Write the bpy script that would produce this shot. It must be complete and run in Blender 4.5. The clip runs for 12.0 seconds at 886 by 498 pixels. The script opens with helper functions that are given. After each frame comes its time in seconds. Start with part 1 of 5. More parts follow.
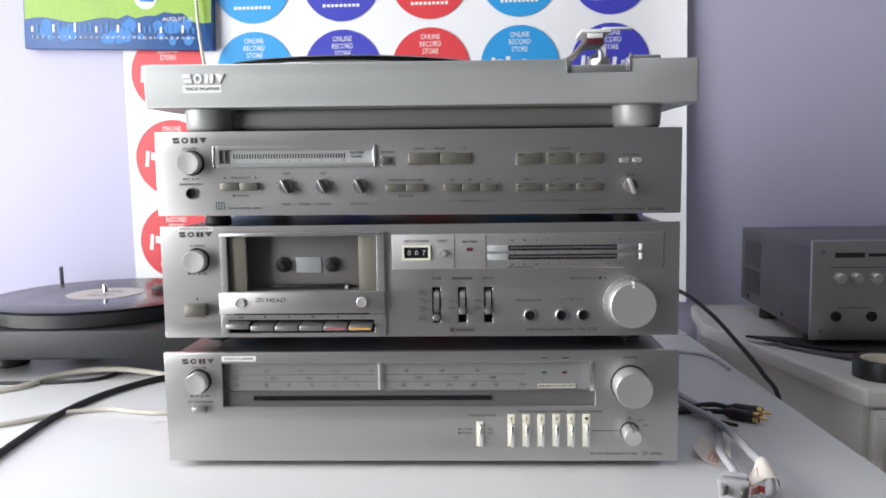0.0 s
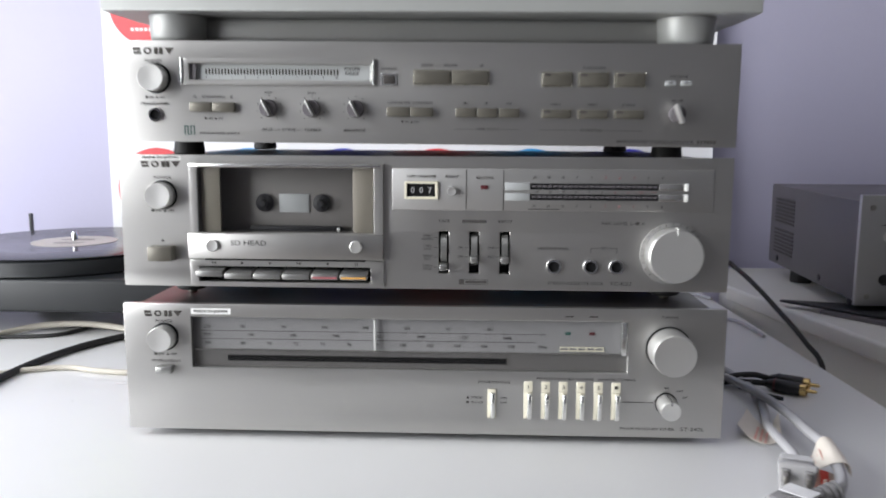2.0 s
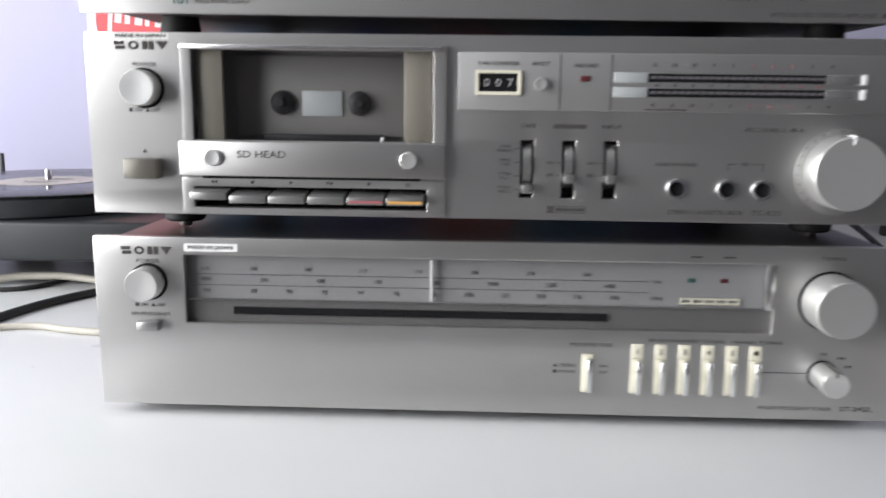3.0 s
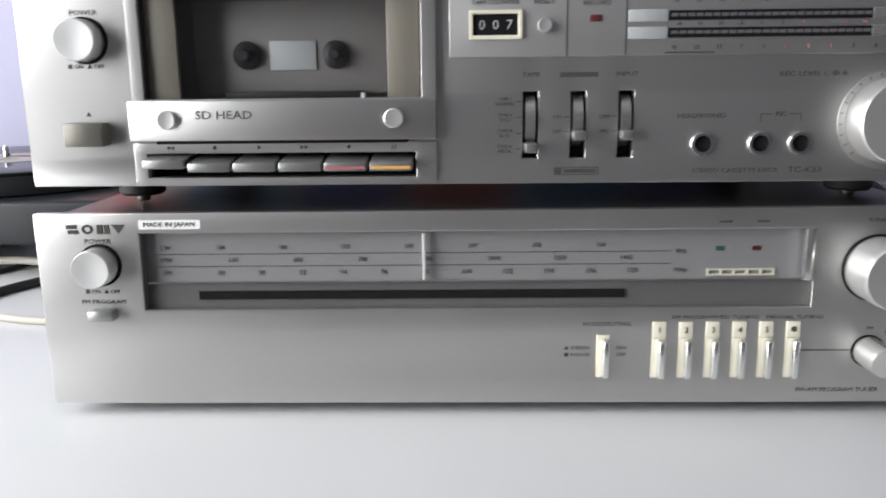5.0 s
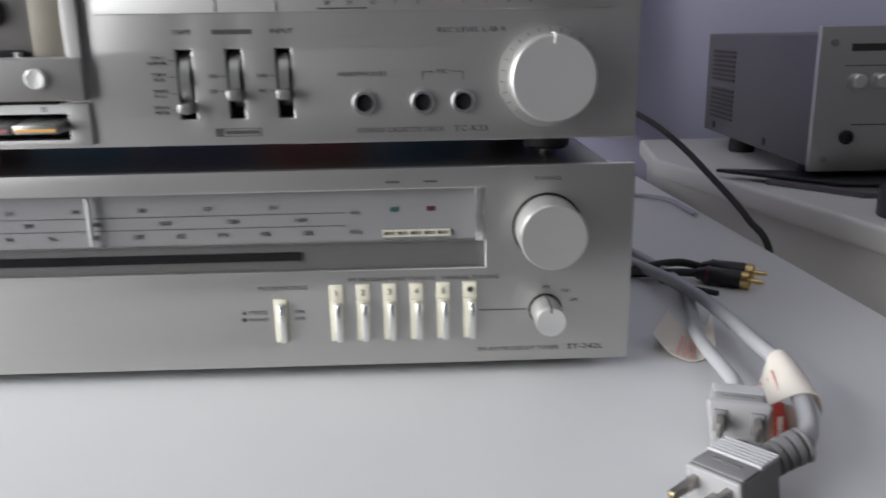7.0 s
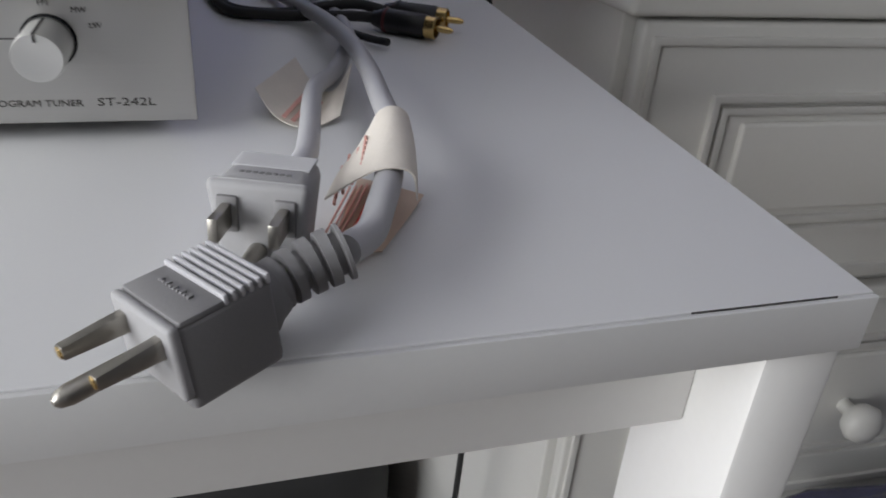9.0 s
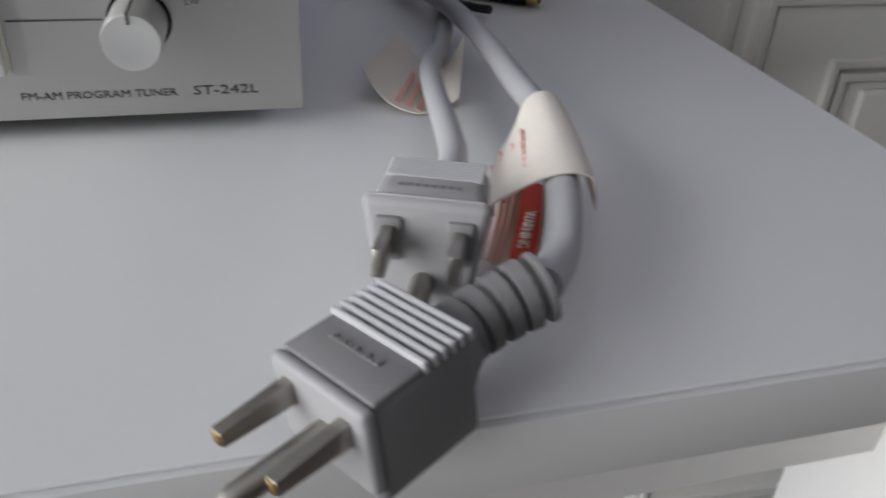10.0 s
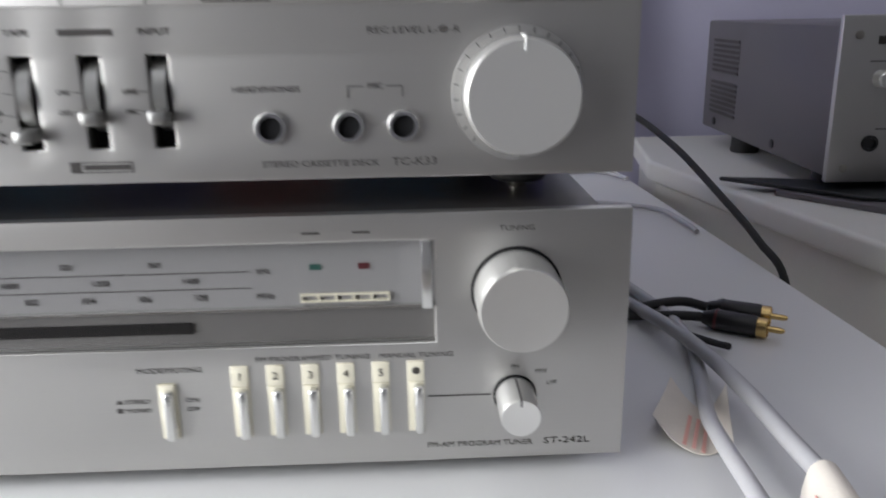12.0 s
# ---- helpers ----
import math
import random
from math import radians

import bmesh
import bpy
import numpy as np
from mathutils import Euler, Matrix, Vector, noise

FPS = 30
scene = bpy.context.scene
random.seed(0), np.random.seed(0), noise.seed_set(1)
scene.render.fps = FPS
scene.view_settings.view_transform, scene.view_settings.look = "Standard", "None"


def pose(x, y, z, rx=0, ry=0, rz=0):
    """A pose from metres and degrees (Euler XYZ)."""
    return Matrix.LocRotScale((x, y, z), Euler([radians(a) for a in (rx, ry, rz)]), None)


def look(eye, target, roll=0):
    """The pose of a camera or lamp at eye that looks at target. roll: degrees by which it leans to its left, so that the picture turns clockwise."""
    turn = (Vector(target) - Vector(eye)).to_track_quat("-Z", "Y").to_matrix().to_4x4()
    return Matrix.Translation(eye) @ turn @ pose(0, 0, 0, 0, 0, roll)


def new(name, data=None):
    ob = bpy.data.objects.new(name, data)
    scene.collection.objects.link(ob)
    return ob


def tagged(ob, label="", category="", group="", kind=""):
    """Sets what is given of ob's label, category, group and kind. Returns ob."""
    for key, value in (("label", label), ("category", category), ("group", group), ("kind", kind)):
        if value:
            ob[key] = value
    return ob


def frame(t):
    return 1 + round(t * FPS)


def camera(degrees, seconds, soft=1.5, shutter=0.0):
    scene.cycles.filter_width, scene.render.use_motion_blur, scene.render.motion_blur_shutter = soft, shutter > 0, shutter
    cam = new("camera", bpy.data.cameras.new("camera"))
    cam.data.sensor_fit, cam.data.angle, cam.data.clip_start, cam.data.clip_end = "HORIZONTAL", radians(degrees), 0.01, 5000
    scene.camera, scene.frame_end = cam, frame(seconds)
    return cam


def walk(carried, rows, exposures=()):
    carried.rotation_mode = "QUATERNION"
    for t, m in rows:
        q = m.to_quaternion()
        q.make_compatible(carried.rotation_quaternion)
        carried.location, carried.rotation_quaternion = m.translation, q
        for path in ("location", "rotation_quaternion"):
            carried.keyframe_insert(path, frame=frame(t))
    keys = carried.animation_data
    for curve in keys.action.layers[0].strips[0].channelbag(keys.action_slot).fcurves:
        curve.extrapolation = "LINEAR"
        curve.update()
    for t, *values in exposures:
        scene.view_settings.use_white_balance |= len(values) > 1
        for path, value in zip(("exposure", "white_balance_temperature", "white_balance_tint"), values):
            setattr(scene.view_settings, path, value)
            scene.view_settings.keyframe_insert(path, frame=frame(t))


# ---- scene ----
cam = camera(58.0, 12.0, 1.7, 0.5)
PATH = [
    (0, (0.055, -0.651, 0.253), (-0.043, 1.336, 0.047), -1.0),
    (0.5, (0.055, -0.65, 0.258), (-0.058, 1.332, 0.014), -0.5),
    (1, (0.059, -0.649, 0.257), (-0.061, 1.333, 0.016), -0.2),
    (1.5, (0.052, -0.634, 0.245), (-0.067, 1.346, -0.008), -0.1),
    (2, (0.042, -0.554, 0.222), (-0.05, 1.423, -0.066), 0.1),
    (2.5, (0.017, -0.471, 0.205), (-0.062, 1.497, -0.144), -0.0),
    (3, (-0.009, -0.414, 0.172), (-0.093, 1.552, -0.189), 0.5),
    (3.2, (-0.026, -0.399, 0.169), (-0.08, 1.566, -0.201), 1.0),
    (4.8, (-0.02, -0.36, 0.155), (-0.081, 1.596, -0.259), -0.7),
    (5, (-0.013, -0.362, 0.161), (-0.071, 1.591, -0.265), -0.8),
    (5.5, (0.008, -0.366, 0.167), (-0.034, 1.584, -0.277), -0.8),
    (6, (0.039, -0.365, 0.151), (-0.003, 1.595, -0.248), -1.0),
    (6.5, (0.081, -0.363, 0.16), (0.01, 1.582, -0.303), -1.3),
    (6.7, (0.099, -0.362, 0.16), (0.07, 1.576, -0.332), -1.2),
    (8.3, (0.186, -0.28, 0.113), (0.419, 1.537, -0.688), 0.8),
    (8.5, (0.203, -0.27, 0.104), (0.498, 1.496, -0.787), 2.2),
    (9, (0.229, -0.253, 0.103), (0.698, 1.419, -0.89), 4.6),
    (9.2, (0.229, -0.245, 0.102), (0.718, 1.399, -0.927), 4.7),
    (9.5, (0.223, -0.233, 0.099), (0.708, 1.392, -0.961), 4.6),
    (10, (0.207, -0.212, 0.095), (0.592, 1.427, -0.983), 2.8),
    (10.5, (0.192, -0.203, 0.094), (0.511, 1.447, -0.99), 2.6),
    (11, (0.178, -0.207, 0.113), (0.417, 1.566, -0.78), 1.7),
    (11.5, (0.164, -0.226, 0.141), (0.298, 1.657, -0.519), -0.1),
    (12, (0.141, -0.261, 0.165), (0.208, 1.654, -0.406), -1.0),
]
EXPOSURES = [(0.0, 0.12), (6.7, 0.0), (8.3, -0.20), (9.5, -0.22), (10.6, -0.36), (11.4, -0.22), (12.0, 0.20)]
walk(cam, [(t, look(eye, target, roll)) for t, eye, target, roll in PATH], EXPOSURES)

# ---- world and window light ----
world = bpy.data.worlds.new("sky")
scene.world = world
world.use_nodes = True
wn = world.node_tree.nodes
sky = wn.new("ShaderNodeTexSky")
sky.sky_type, sky.sun_disc, sky.sun_elevation, sky.sun_rotation = "NISHITA", False, radians(40), radians(250)
world.node_tree.links.new(sky.outputs[0], wn["Background"].inputs[0])
wn["Background"].inputs[1].default_value = 0.12


def window_lamp(name, m, w, h, watts, colour):
    lamp = bpy.data.lights.new(name, "AREA")
    lamp.shape, lamp.size, lamp.size_y, lamp.energy, lamp.color = "RECTANGLE", w, h, watts, colour
    ob = new(name, lamp)
    ob.matrix_basis = m
    return ob


ROOM = dict(x0=-1.40, x1=2.3, y0=-2.9, y1=0.66, z0=-0.73, z1=1.80)
WIN = dict(y0=-1.55, y1=0.15, z0=-0.40, z1=1.25)
window_lamp("window_daylight", look((-1.385, -0.70, 0.425), (0.0, -0.55, 0.22)), 1.60, 1.56, 63, (0.955, 0.975, 1.0))

# ---- materials ----


def base_mat(name):
    m = bpy.data.materials.new(name)
    m.use_nodes = True
    nt = m.node_tree
    return m, nt, nt.nodes["Principled BSDF"]


def mix_col(nt, fac, a, b):
    n = nt.nodes.new("ShaderNodeMix")
    n.data_type = "RGBA"
    n.inputs[6].default_value, n.inputs[7].default_value = (*a, 1), (*b, 1)
    nt.links.new(fac, n.inputs[0])
    return n


def coords(nt, scale):
    tc, mp = nt.nodes.new("ShaderNodeTexCoord"), nt.nodes.new("ShaderNodeMapping")
    mp.inputs["Scale"].default_value = scale
    nt.links.new(tc.outputs["Object"], mp.inputs[0])
    return mp.outputs[0]


def noise_tex(nt, vec, scale, detail=4):
    n = nt.nodes.new("ShaderNodeTexNoise")
    n.inputs["Scale"].default_value, n.inputs["Detail"].default_value = scale, detail
    nt.links.new(vec, n.inputs["Vector"])
    return n.outputs[0]


def surface(name, col, rough=0.5, metal=0.0, var=0.08, scale=30.0, fine=600.0, bump=0.02, stretch=(1, 1, 1), coat=0.0, rough_var=0.06, alpha=1.0):
    """Two scales of variation in colour and gloss, and a fine relief."""
    m, nt, bs = base_mat(name)
    big = noise_tex(nt, coords(nt, (1, 1, 1)), scale)
    small = noise_tex(nt, coords(nt, stretch), fine, 2)
    lo, hi = [max(0, c * (1 - var)) for c in col], [min(1, c * (1 + var)) for c in col]
    a = mix_col(nt, big, lo, hi)
    s = nt.nodes.new("ShaderNodeMix")
    s.data_type, s.blend_type = "RGBA", "MULTIPLY"
    s.inputs[0].default_value = 1.0
    g = mix_col(nt, small, (1 - var * 0.8,) * 3, (1, 1, 1))
    nt.links.new(a.outputs[2], s.inputs[6])
    nt.links.new(g.outputs[2], s.inputs[7])
    nt.links.new(s.outputs[2], bs.inputs["Base Color"])
    mr = nt.nodes.new("ShaderNodeMapRange")
    mr.inputs["To Min"].default_value, mr.inputs["To Max"].default_value = max(0.02, rough - rough_var), min(1, rough + rough_var)
    nt.links.new(big, mr.inputs[0])
    nt.links.new(mr.outputs[0], bs.inputs["Roughness"])
    bs.inputs["Metallic"].default_value = metal
    bs.inputs["Coat Weight"].default_value = coat
    bs.inputs["Coat Roughness"].default_value = 0.1
    if bump:
        bp = nt.nodes.new("ShaderNodeBump")
        bp.inputs["Strength"].default_value, bp.inputs["Distance"].default_value = bump, 0.001
        nt.links.new(small, bp.inputs["Height"])
        nt.links.new(bp.outputs[0], bs.inputs["Normal"])
    return m


def glass(name, col, rough=0.03, tint=0.75):
    """A thin pane: clear with a mirror skin."""
    m, nt, bs = base_mat(name)
    tr, gl, mx, fr = (nt.nodes.new("ShaderNode" + k) for k in ("BsdfTransparent", "BsdfGlossy", "MixShader", "Fresnel"))
    tr.inputs[0].default_value = (*[c * tint for c in col], 1)
    gl.inputs["Roughness"].default_value = rough
    fr.inputs[0].default_value = 1.5
    nt.links.new(fr.outputs[0], mx.inputs[0])
    nt.links.new(tr.outputs[0], mx.inputs[1])
    nt.links.new(gl.outputs[0], mx.inputs[2])
    nt.links.new(mx.outputs[0], nt.nodes["Material Output"].inputs[0])
    return m


BRUSH = (0.02, 1, 3.0)
M = dict(
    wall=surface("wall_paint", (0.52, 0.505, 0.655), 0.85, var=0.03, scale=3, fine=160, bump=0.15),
    # invented dark tone for the unseen walls, lowers fill and reflections
    wall_unseen=surface("dark_unseen_wall", (0.20, 0.20, 0.21), 0.85, var=0.05, scale=3, fine=160, bump=0.15),
    ceiling=surface("ceiling_paint", (0.78, 0.78, 0.78), 0.9, var=0.03, scale=2, fine=120, bump=0.1),
    floor=surface("floor_boards", (0.20, 0.17, 0.15), 0.5, var=0.25, scale=6, fine=80, stretch=(0.1, 1, 1)),
    table=surface("white_laminate", (0.79, 0.79, 0.785), 0.30, var=0.03, scale=9, fine=900, bump=0.02, rough_var=0.08),
    table_edge=surface("white_edge_band", (0.74, 0.74, 0.73), 0.4, var=0.04, scale=20, fine=500, bump=0.03),
    white_wood=surface("white_lacquered_wood", (0.74, 0.73, 0.71), 0.38, var=0.04, scale=8, fine=300, bump=0.03),
    chest_wood=surface("aged_white_lacquer", (0.62, 0.61, 0.575), 0.42, var=0.05, scale=7, fine=300, bump=0.04),
    alu=surface("brushed_aluminium", (0.56, 0.552, 0.535), 0.36, 0.95, var=0.04, scale=14, fine=420, bump=0.06, stretch=BRUSH, rough_var=0.03),
    alu_inset=surface("satin_grey_aluminium", (0.52, 0.515, 0.505), 0.40, 0.9, var=0.04, scale=14, fine=420, bump=0.03, stretch=BRUSH),
    alu_bright=surface("polished_aluminium", (0.80, 0.80, 0.78), 0.20, 0.95, var=0.03, scale=30, fine=500, bump=0.02),
    knob=surface("turned_aluminium", (0.86, 0.855, 0.83), 0.30, 0.82, var=0.02, scale=12, fine=700, bump=0.0, rough_var=0.01),
    chrome=surface("chrome", (0.75, 0.75, 0.75), 0.10, 1.0, var=0.04, scale=60, fine=400, bump=0.0),
    brass=surface("worn_brass", (0.72, 0.52, 0.22), 0.25, 1.0, var=0.15, scale=120, fine=600, bump=0.02),
    nickel=surface("dull_nickel", (0.42, 0.40, 0.36), 0.36, 1.0, var=0.15, scale=150, fine=800, bump=0.03),
    case=surface("dark_bronze_case", (0.075, 0.068, 0.065), 0.38, 0.3, var=0.12, scale=25, fine=700, bump=0.05),
    case_grey=surface("grey_case_paint", (0.14, 0.13, 0.14), 0.45, 0.2, var=0.08, scale=20, fine=700, bump=0.05),
    tt_grey=surface("silver_grey_plastic", (0.40, 0.41, 0.40), 0.42, 0.25, var=0.04, scale=18, fine=900, bump=0.04),
    tt_skirt=surface("grey_plastic_base", (0.33, 0.33, 0.32), 0.42, 0.15, var=0.05, scale=18, fine=900, bump=0.04),
    black=surface("black_plastic", (0.018, 0.018, 0.020), 0.40, var=0.2, scale=40, fine=700, bump=0.04),
    black_satin=surface("black_satin_plinth", (0.015, 0.017, 0.019), 0.42, var=0.15, scale=20, fine=700, bump=0.05),
    rubber=surface("black_rubber", (0.02, 0.02, 0.02), 0.65, var=0.2, scale=60, fine=900, bump=0.08),
    vinyl=surface("vinyl", (0.022, 0.022, 0.024), 0.22, var=0.1, scale=30, fine=600, bump=0.03),
    hole=surface("dark_recess", (0.012, 0.012, 0.013), 0.7, var=0.1, scale=40, fine=400, bump=0.0),
    khaki=surface("taupe_plastic_button", (0.17, 0.16, 0.135), 0.36, 0.5, var=0.06, scale=60, fine=900, bump=0.03),
    khaki_edge=surface("bright_button_bezel", (0.66, 0.63, 0.54), 0.28, 0.7, var=0.06, scale=60, fine=900, bump=0.02),
    cream=surface("ivory_plastic", (0.78, 0.74, 0.60), 0.40, var=0.06, scale=60, fine=700, bump=0.03),
    pillar=surface("beige_painted_metal", (0.29, 0.265, 0.22), 0.42, 0.35, var=0.05, scale=25, fine=800, bump=0.03),
    well=surface("dark_cassette_well", (0.27, 0.255, 0.245), 0.45, 0.2, var=0.15, scale=20, fine=500, bump=0.03),
    scale_face=surface("smoked_dial_face", (0.31, 0.305, 0.31), 0.42, 0.1, var=0.05, scale=12, fine=500, bump=0.02),
    scale_low=surface("dark_dial_strip", (0.16, 0.155, 0.15), 0.38, 0.1, var=0.08, scale=12, fine=500, bump=0.02),
    vol_face=surface("pale_dial_face", (0.52, 0.54, 0.54), 0.40, 0.3, var=0.05, scale=20, fine=500, bump=0.02),
    key=surface("grey_metal_key", (0.34, 0.34, 0.33), 0.30, 0.75, var=0.06, scale=40, fine=900, bump=0.03),
    ink=surface("dark_print", (0.07, 0.065, 0.06), 0.5, var=0.05, scale=60, fine=500, bump=0.0),
    ink_soft=surface("faded_print", (0.075, 0.07, 0.068), 0.5, var=0.1, scale=60, fine=500, bump=0.0),
    red=surface("red_plastic", (0.10, 0.02, 0.025), 0.35, var=0.1, scale=60, fine=500, bump=0.0),
    orange=surface("orange_print", (0.75, 0.40, 0.10), 0.4, var=0.1, scale=60, fine=500, bump=0.0),
    pink=surface("rose_print", (0.42, 0.14, 0.15), 0.4, var=0.1, scale=60, fine=500, bump=0.0),
    green=surface("green_print", (0.03, 0.10, 0.085), 0.4, var=0.1, scale=60, fine=500, bump=0.0),
    white=surface("white_print", (0.82, 0.82, 0.80), 0.5, var=0.03, scale=40, fine=500, bump=0.0),
    sticker=surface("white_paper_sticker", (0.85, 0.85, 0.83), 0.6, var=0.03, scale=80, fine=900, bump=0.05),
    plug=surface("grey_vinyl_plug", (0.20, 0.195, 0.198), 0.55, var=0.06, scale=70, fine=1200, bump=0.08),
    plug_pale=surface("pale_grey_vinyl_plug", (0.33, 0.325, 0.33), 0.55, var=0.06, scale=70, fine=1200, bump=0.08),
    dial_ink=surface("faint_dial_print", (0.10, 0.097, 0.097), 0.5, var=0.1, scale=60, fine=500, bump=0.0),
    cord=surface("light_grey_cord", (0.47, 0.465, 0.48), 0.45, var=0.07, scale=50, fine=900, bump=0.06),
    cord_cream=surface("cream_cord", (0.62, 0.58, 0.50), 0.5, var=0.07, scale=50, fine=900, bump=0.06),
    tag=surface("aged_paper_tag", (0.80, 0.74, 0.66), 0.7, var=0.07, scale=90, fine=700, bump=0.1),
    tag_back=surface("tan_paper", (0.72, 0.56, 0.45), 0.75, var=0.1, scale=90, fine=700, bump=0.1),
    tag_red=surface("red_print", (0.72, 0.08, 0.05), 0.6, var=0.1, scale=90, fine=700, bump=0.05),
    tag_ink=surface("rose_paper_print", (0.74, 0.40, 0.34), 0.7, var=0.1, scale=90, fine=700, bump=0.0),
    poster=surface("poster_paper", (0.86, 0.86, 0.88), 0.45, var=0.02, scale=4, fine=200, bump=0.03),
    p_red=surface("poster_red", (0.70, 0.055, 0.065), 0.42, var=0.04, scale=20, fine=200, bump=0.0),
    p_sky=surface("poster_light_blue", (0.03, 0.33, 0.72), 0.42, var=0.04, scale=20, fine=200, bump=0.0),
    p_blue=surface("poster_dark_blue", (0.055, 0.06, 0.48), 0.42, var=0.04, scale=20, fine=200, bump=0.0),
    cal_green=surface("calendar_green", (0.30, 0.48, 0.07), 0.45, var=0.25, scale=14, fine=200, bump=0.02),
    cal_blue=surface("calendar_blue", (0.02, 0.09, 0.28), 0.45, var=0.25, scale=25, fine=200, bump=0.02),
    cal_dot=surface("calendar_bubble_blue", (0.03, 0.20, 0.55), 0.45, var=0.2, scale=40, fine=200, bump=0.0),
    record_label=surface("record_label_paper", (0.55, 0.51, 0.48), 0.6, var=0.08, scale=60, fine=400, bump=0.0),
    frame_white=surface("window_frame_paint", (0.8, 0.8, 0.8), 0.5, var=0.03, scale=10, fine=300, bump=0.03),
    blue_film=surface("dark_blue_plastic_film", (0.06, 0.06, 0.13), 0.22, var=0.3, scale=25, fine=200, bump=0.3),
    pane=glass("clear_pane", (1, 1, 1), 0.02, 0.98),
    dial_glass=glass("clear_dial_cover", (1, 1, 1), 0.10, 0.97),
)
for key in ("hole", "ink", "ink_soft", "dial_ink"):
    M[key].node_tree.nodes["Principled BSDF"].inputs["Specular IOR Level"].default_value = 0.08

# ---- builders ----


def home(parent):
    """World placement of a thing's root, for parts given in world coordinates."""
    return parent.matrix_basis.inverted() if parent.type == "EMPTY" else Matrix.Identity(4)


def part(name, bm, mat, parent=None, label="", smooth=35):
    me = bpy.data.meshes.new(name)
    bmesh.ops.recalc_face_normals(bm, faces=bm.faces)
    for f in bm.faces:
        f.smooth = True
    for e in bm.edges:
        if len(e.link_faces) == 2 and e.calc_face_angle(0) > radians(smooth):
            e.smooth = False
    bm.to_mesh(me)
    bm.free()
    me.materials.append(mat)
    ob = new(name, me)
    if parent is not None:
        ob.parent, ob.matrix_parent_inverse = parent, home(parent)
    return tagged(ob, label)


def thing(name, at, label, category, group="", kind=""):
    ob = new(name)
    ob.empty_display_size = 0.02
    ob.matrix_basis = Matrix.Translation(at)
    return tagged(ob, label, category, group, kind)


def setting(ob, label, category):
    return tagged(ob, label, category, kind="structure")


def rbox(x0, x1, y0, y1, z0, z1, bev=0.0, seg=2, m=None):
    bm = bmesh.new()
    bmesh.ops.create_cube(bm, size=1)
    for v in bm.verts:
        v.co = Vector(((x0 + x1) / 2 + v.co.x * (x1 - x0), (y0 + y1) / 2 + v.co.y * (y1 - y0), (z0 + z1) / 2 + v.co.z * (z1 - z0)))
    if bev:
        bmesh.ops.bevel(bm, geom=bm.edges[:], offset=bev, segments=seg, profile=0.5, affect="EDGES", clamp_overlap=True)
    if m is not None:
        bm.transform(m)
    return bm


def join(*bms):
    out = bms[0]
    for b in bms[1:]:
        tmp = bpy.data.meshes.new("tmp")
        b.to_mesh(tmp)
        b.free()
        out.from_mesh(tmp)
        bpy.data.meshes.remove(tmp)
    return out


def lathe(profile, m, seg=40):
    """Turned shape: (radius, height) pairs about local z, placed by m."""
    bm = bmesh.new()
    rings = []
    for r, h in profile:
        if r < 1e-6:
            rings.append([bm.verts.new((0, 0, h))])
        else:
            rings.append([bm.verts.new((r * math.cos(2 * math.pi * k / seg), r * math.sin(2 * math.pi * k / seg), h)) for k in range(seg)])
    for a, b in zip(rings, rings[1:]):
        for k in range(seg):
            j = (k + 1) % seg
            if len(a) == 1 and len(b) > 1:
                bm.faces.new((a[0], b[k], b[j]))
            elif len(b) == 1 and len(a) > 1:
                bm.faces.new((a[k], a[j], b[0]))
            elif len(a) > 1:
                bm.faces.new((a[k], a[j], b[j], b[k]))
    bm.transform(m)
    return bm


def front(x, y, z):
    """Placement on a front panel: local z points out towards the viewer's side (-y)."""
    return Matrix.Translation((x, y, z)) @ Matrix.Rotation(radians(90), 4, "X")


def up(x, y, z):
    return Matrix.Translation((x, y, z))


def smooth_path(pts, n=8):
    pts = [Vector(p) for p in pts]
    ext = [2 * pts[0] - pts[1], *pts, 2 * pts[-1] - pts[-2]]
    out = []
    for i in range(1, len(ext) - 2):
        a, b, c, d = ext[i - 1:i + 3]
        for k in range(n):
            t = k / n
            out.append(0.5 * (2 * b + (c - a) * t + (2 * a - 5 * b + 4 * c - d) * t * t + (3 * b - 3 * c + d - a) * t ** 3))
    out.append(ext[-2])
    return out


def tube(pts, r, seg=12, n=8, squash=1.0):
    """A round cord along a smooth line through the points."""
    line = smooth_path(pts, n)
    bm = bmesh.new()
    rings, side = [], None
    for i, p in enumerate(line):
        d = (line[min(i + 1, len(line) - 1)] - line[max(i - 1, 0)]).normalized()
        if side is None:
            side = d.orthogonal().normalized()
        side = (side - d * side.dot(d)).normalized()
        up_ = d.cross(side)
        rr = r(i / (len(line) - 1)) if callable(r) else r
        rings.append([bm.verts.new(p + side * rr * math.cos(2 * math.pi * k / seg) + up_ * rr * squash * math.sin(2 * math.pi * k / seg)) for k in range(seg)])
    for a, b in zip(rings, rings[1:]):
        for k in range(seg):
            bm.faces.new((a[k], a[(k + 1) % seg], b[(k + 1) % seg], b[k]))
    bm.faces.new(rings[0])
    bm.faces.new(rings[-1])
    return bm


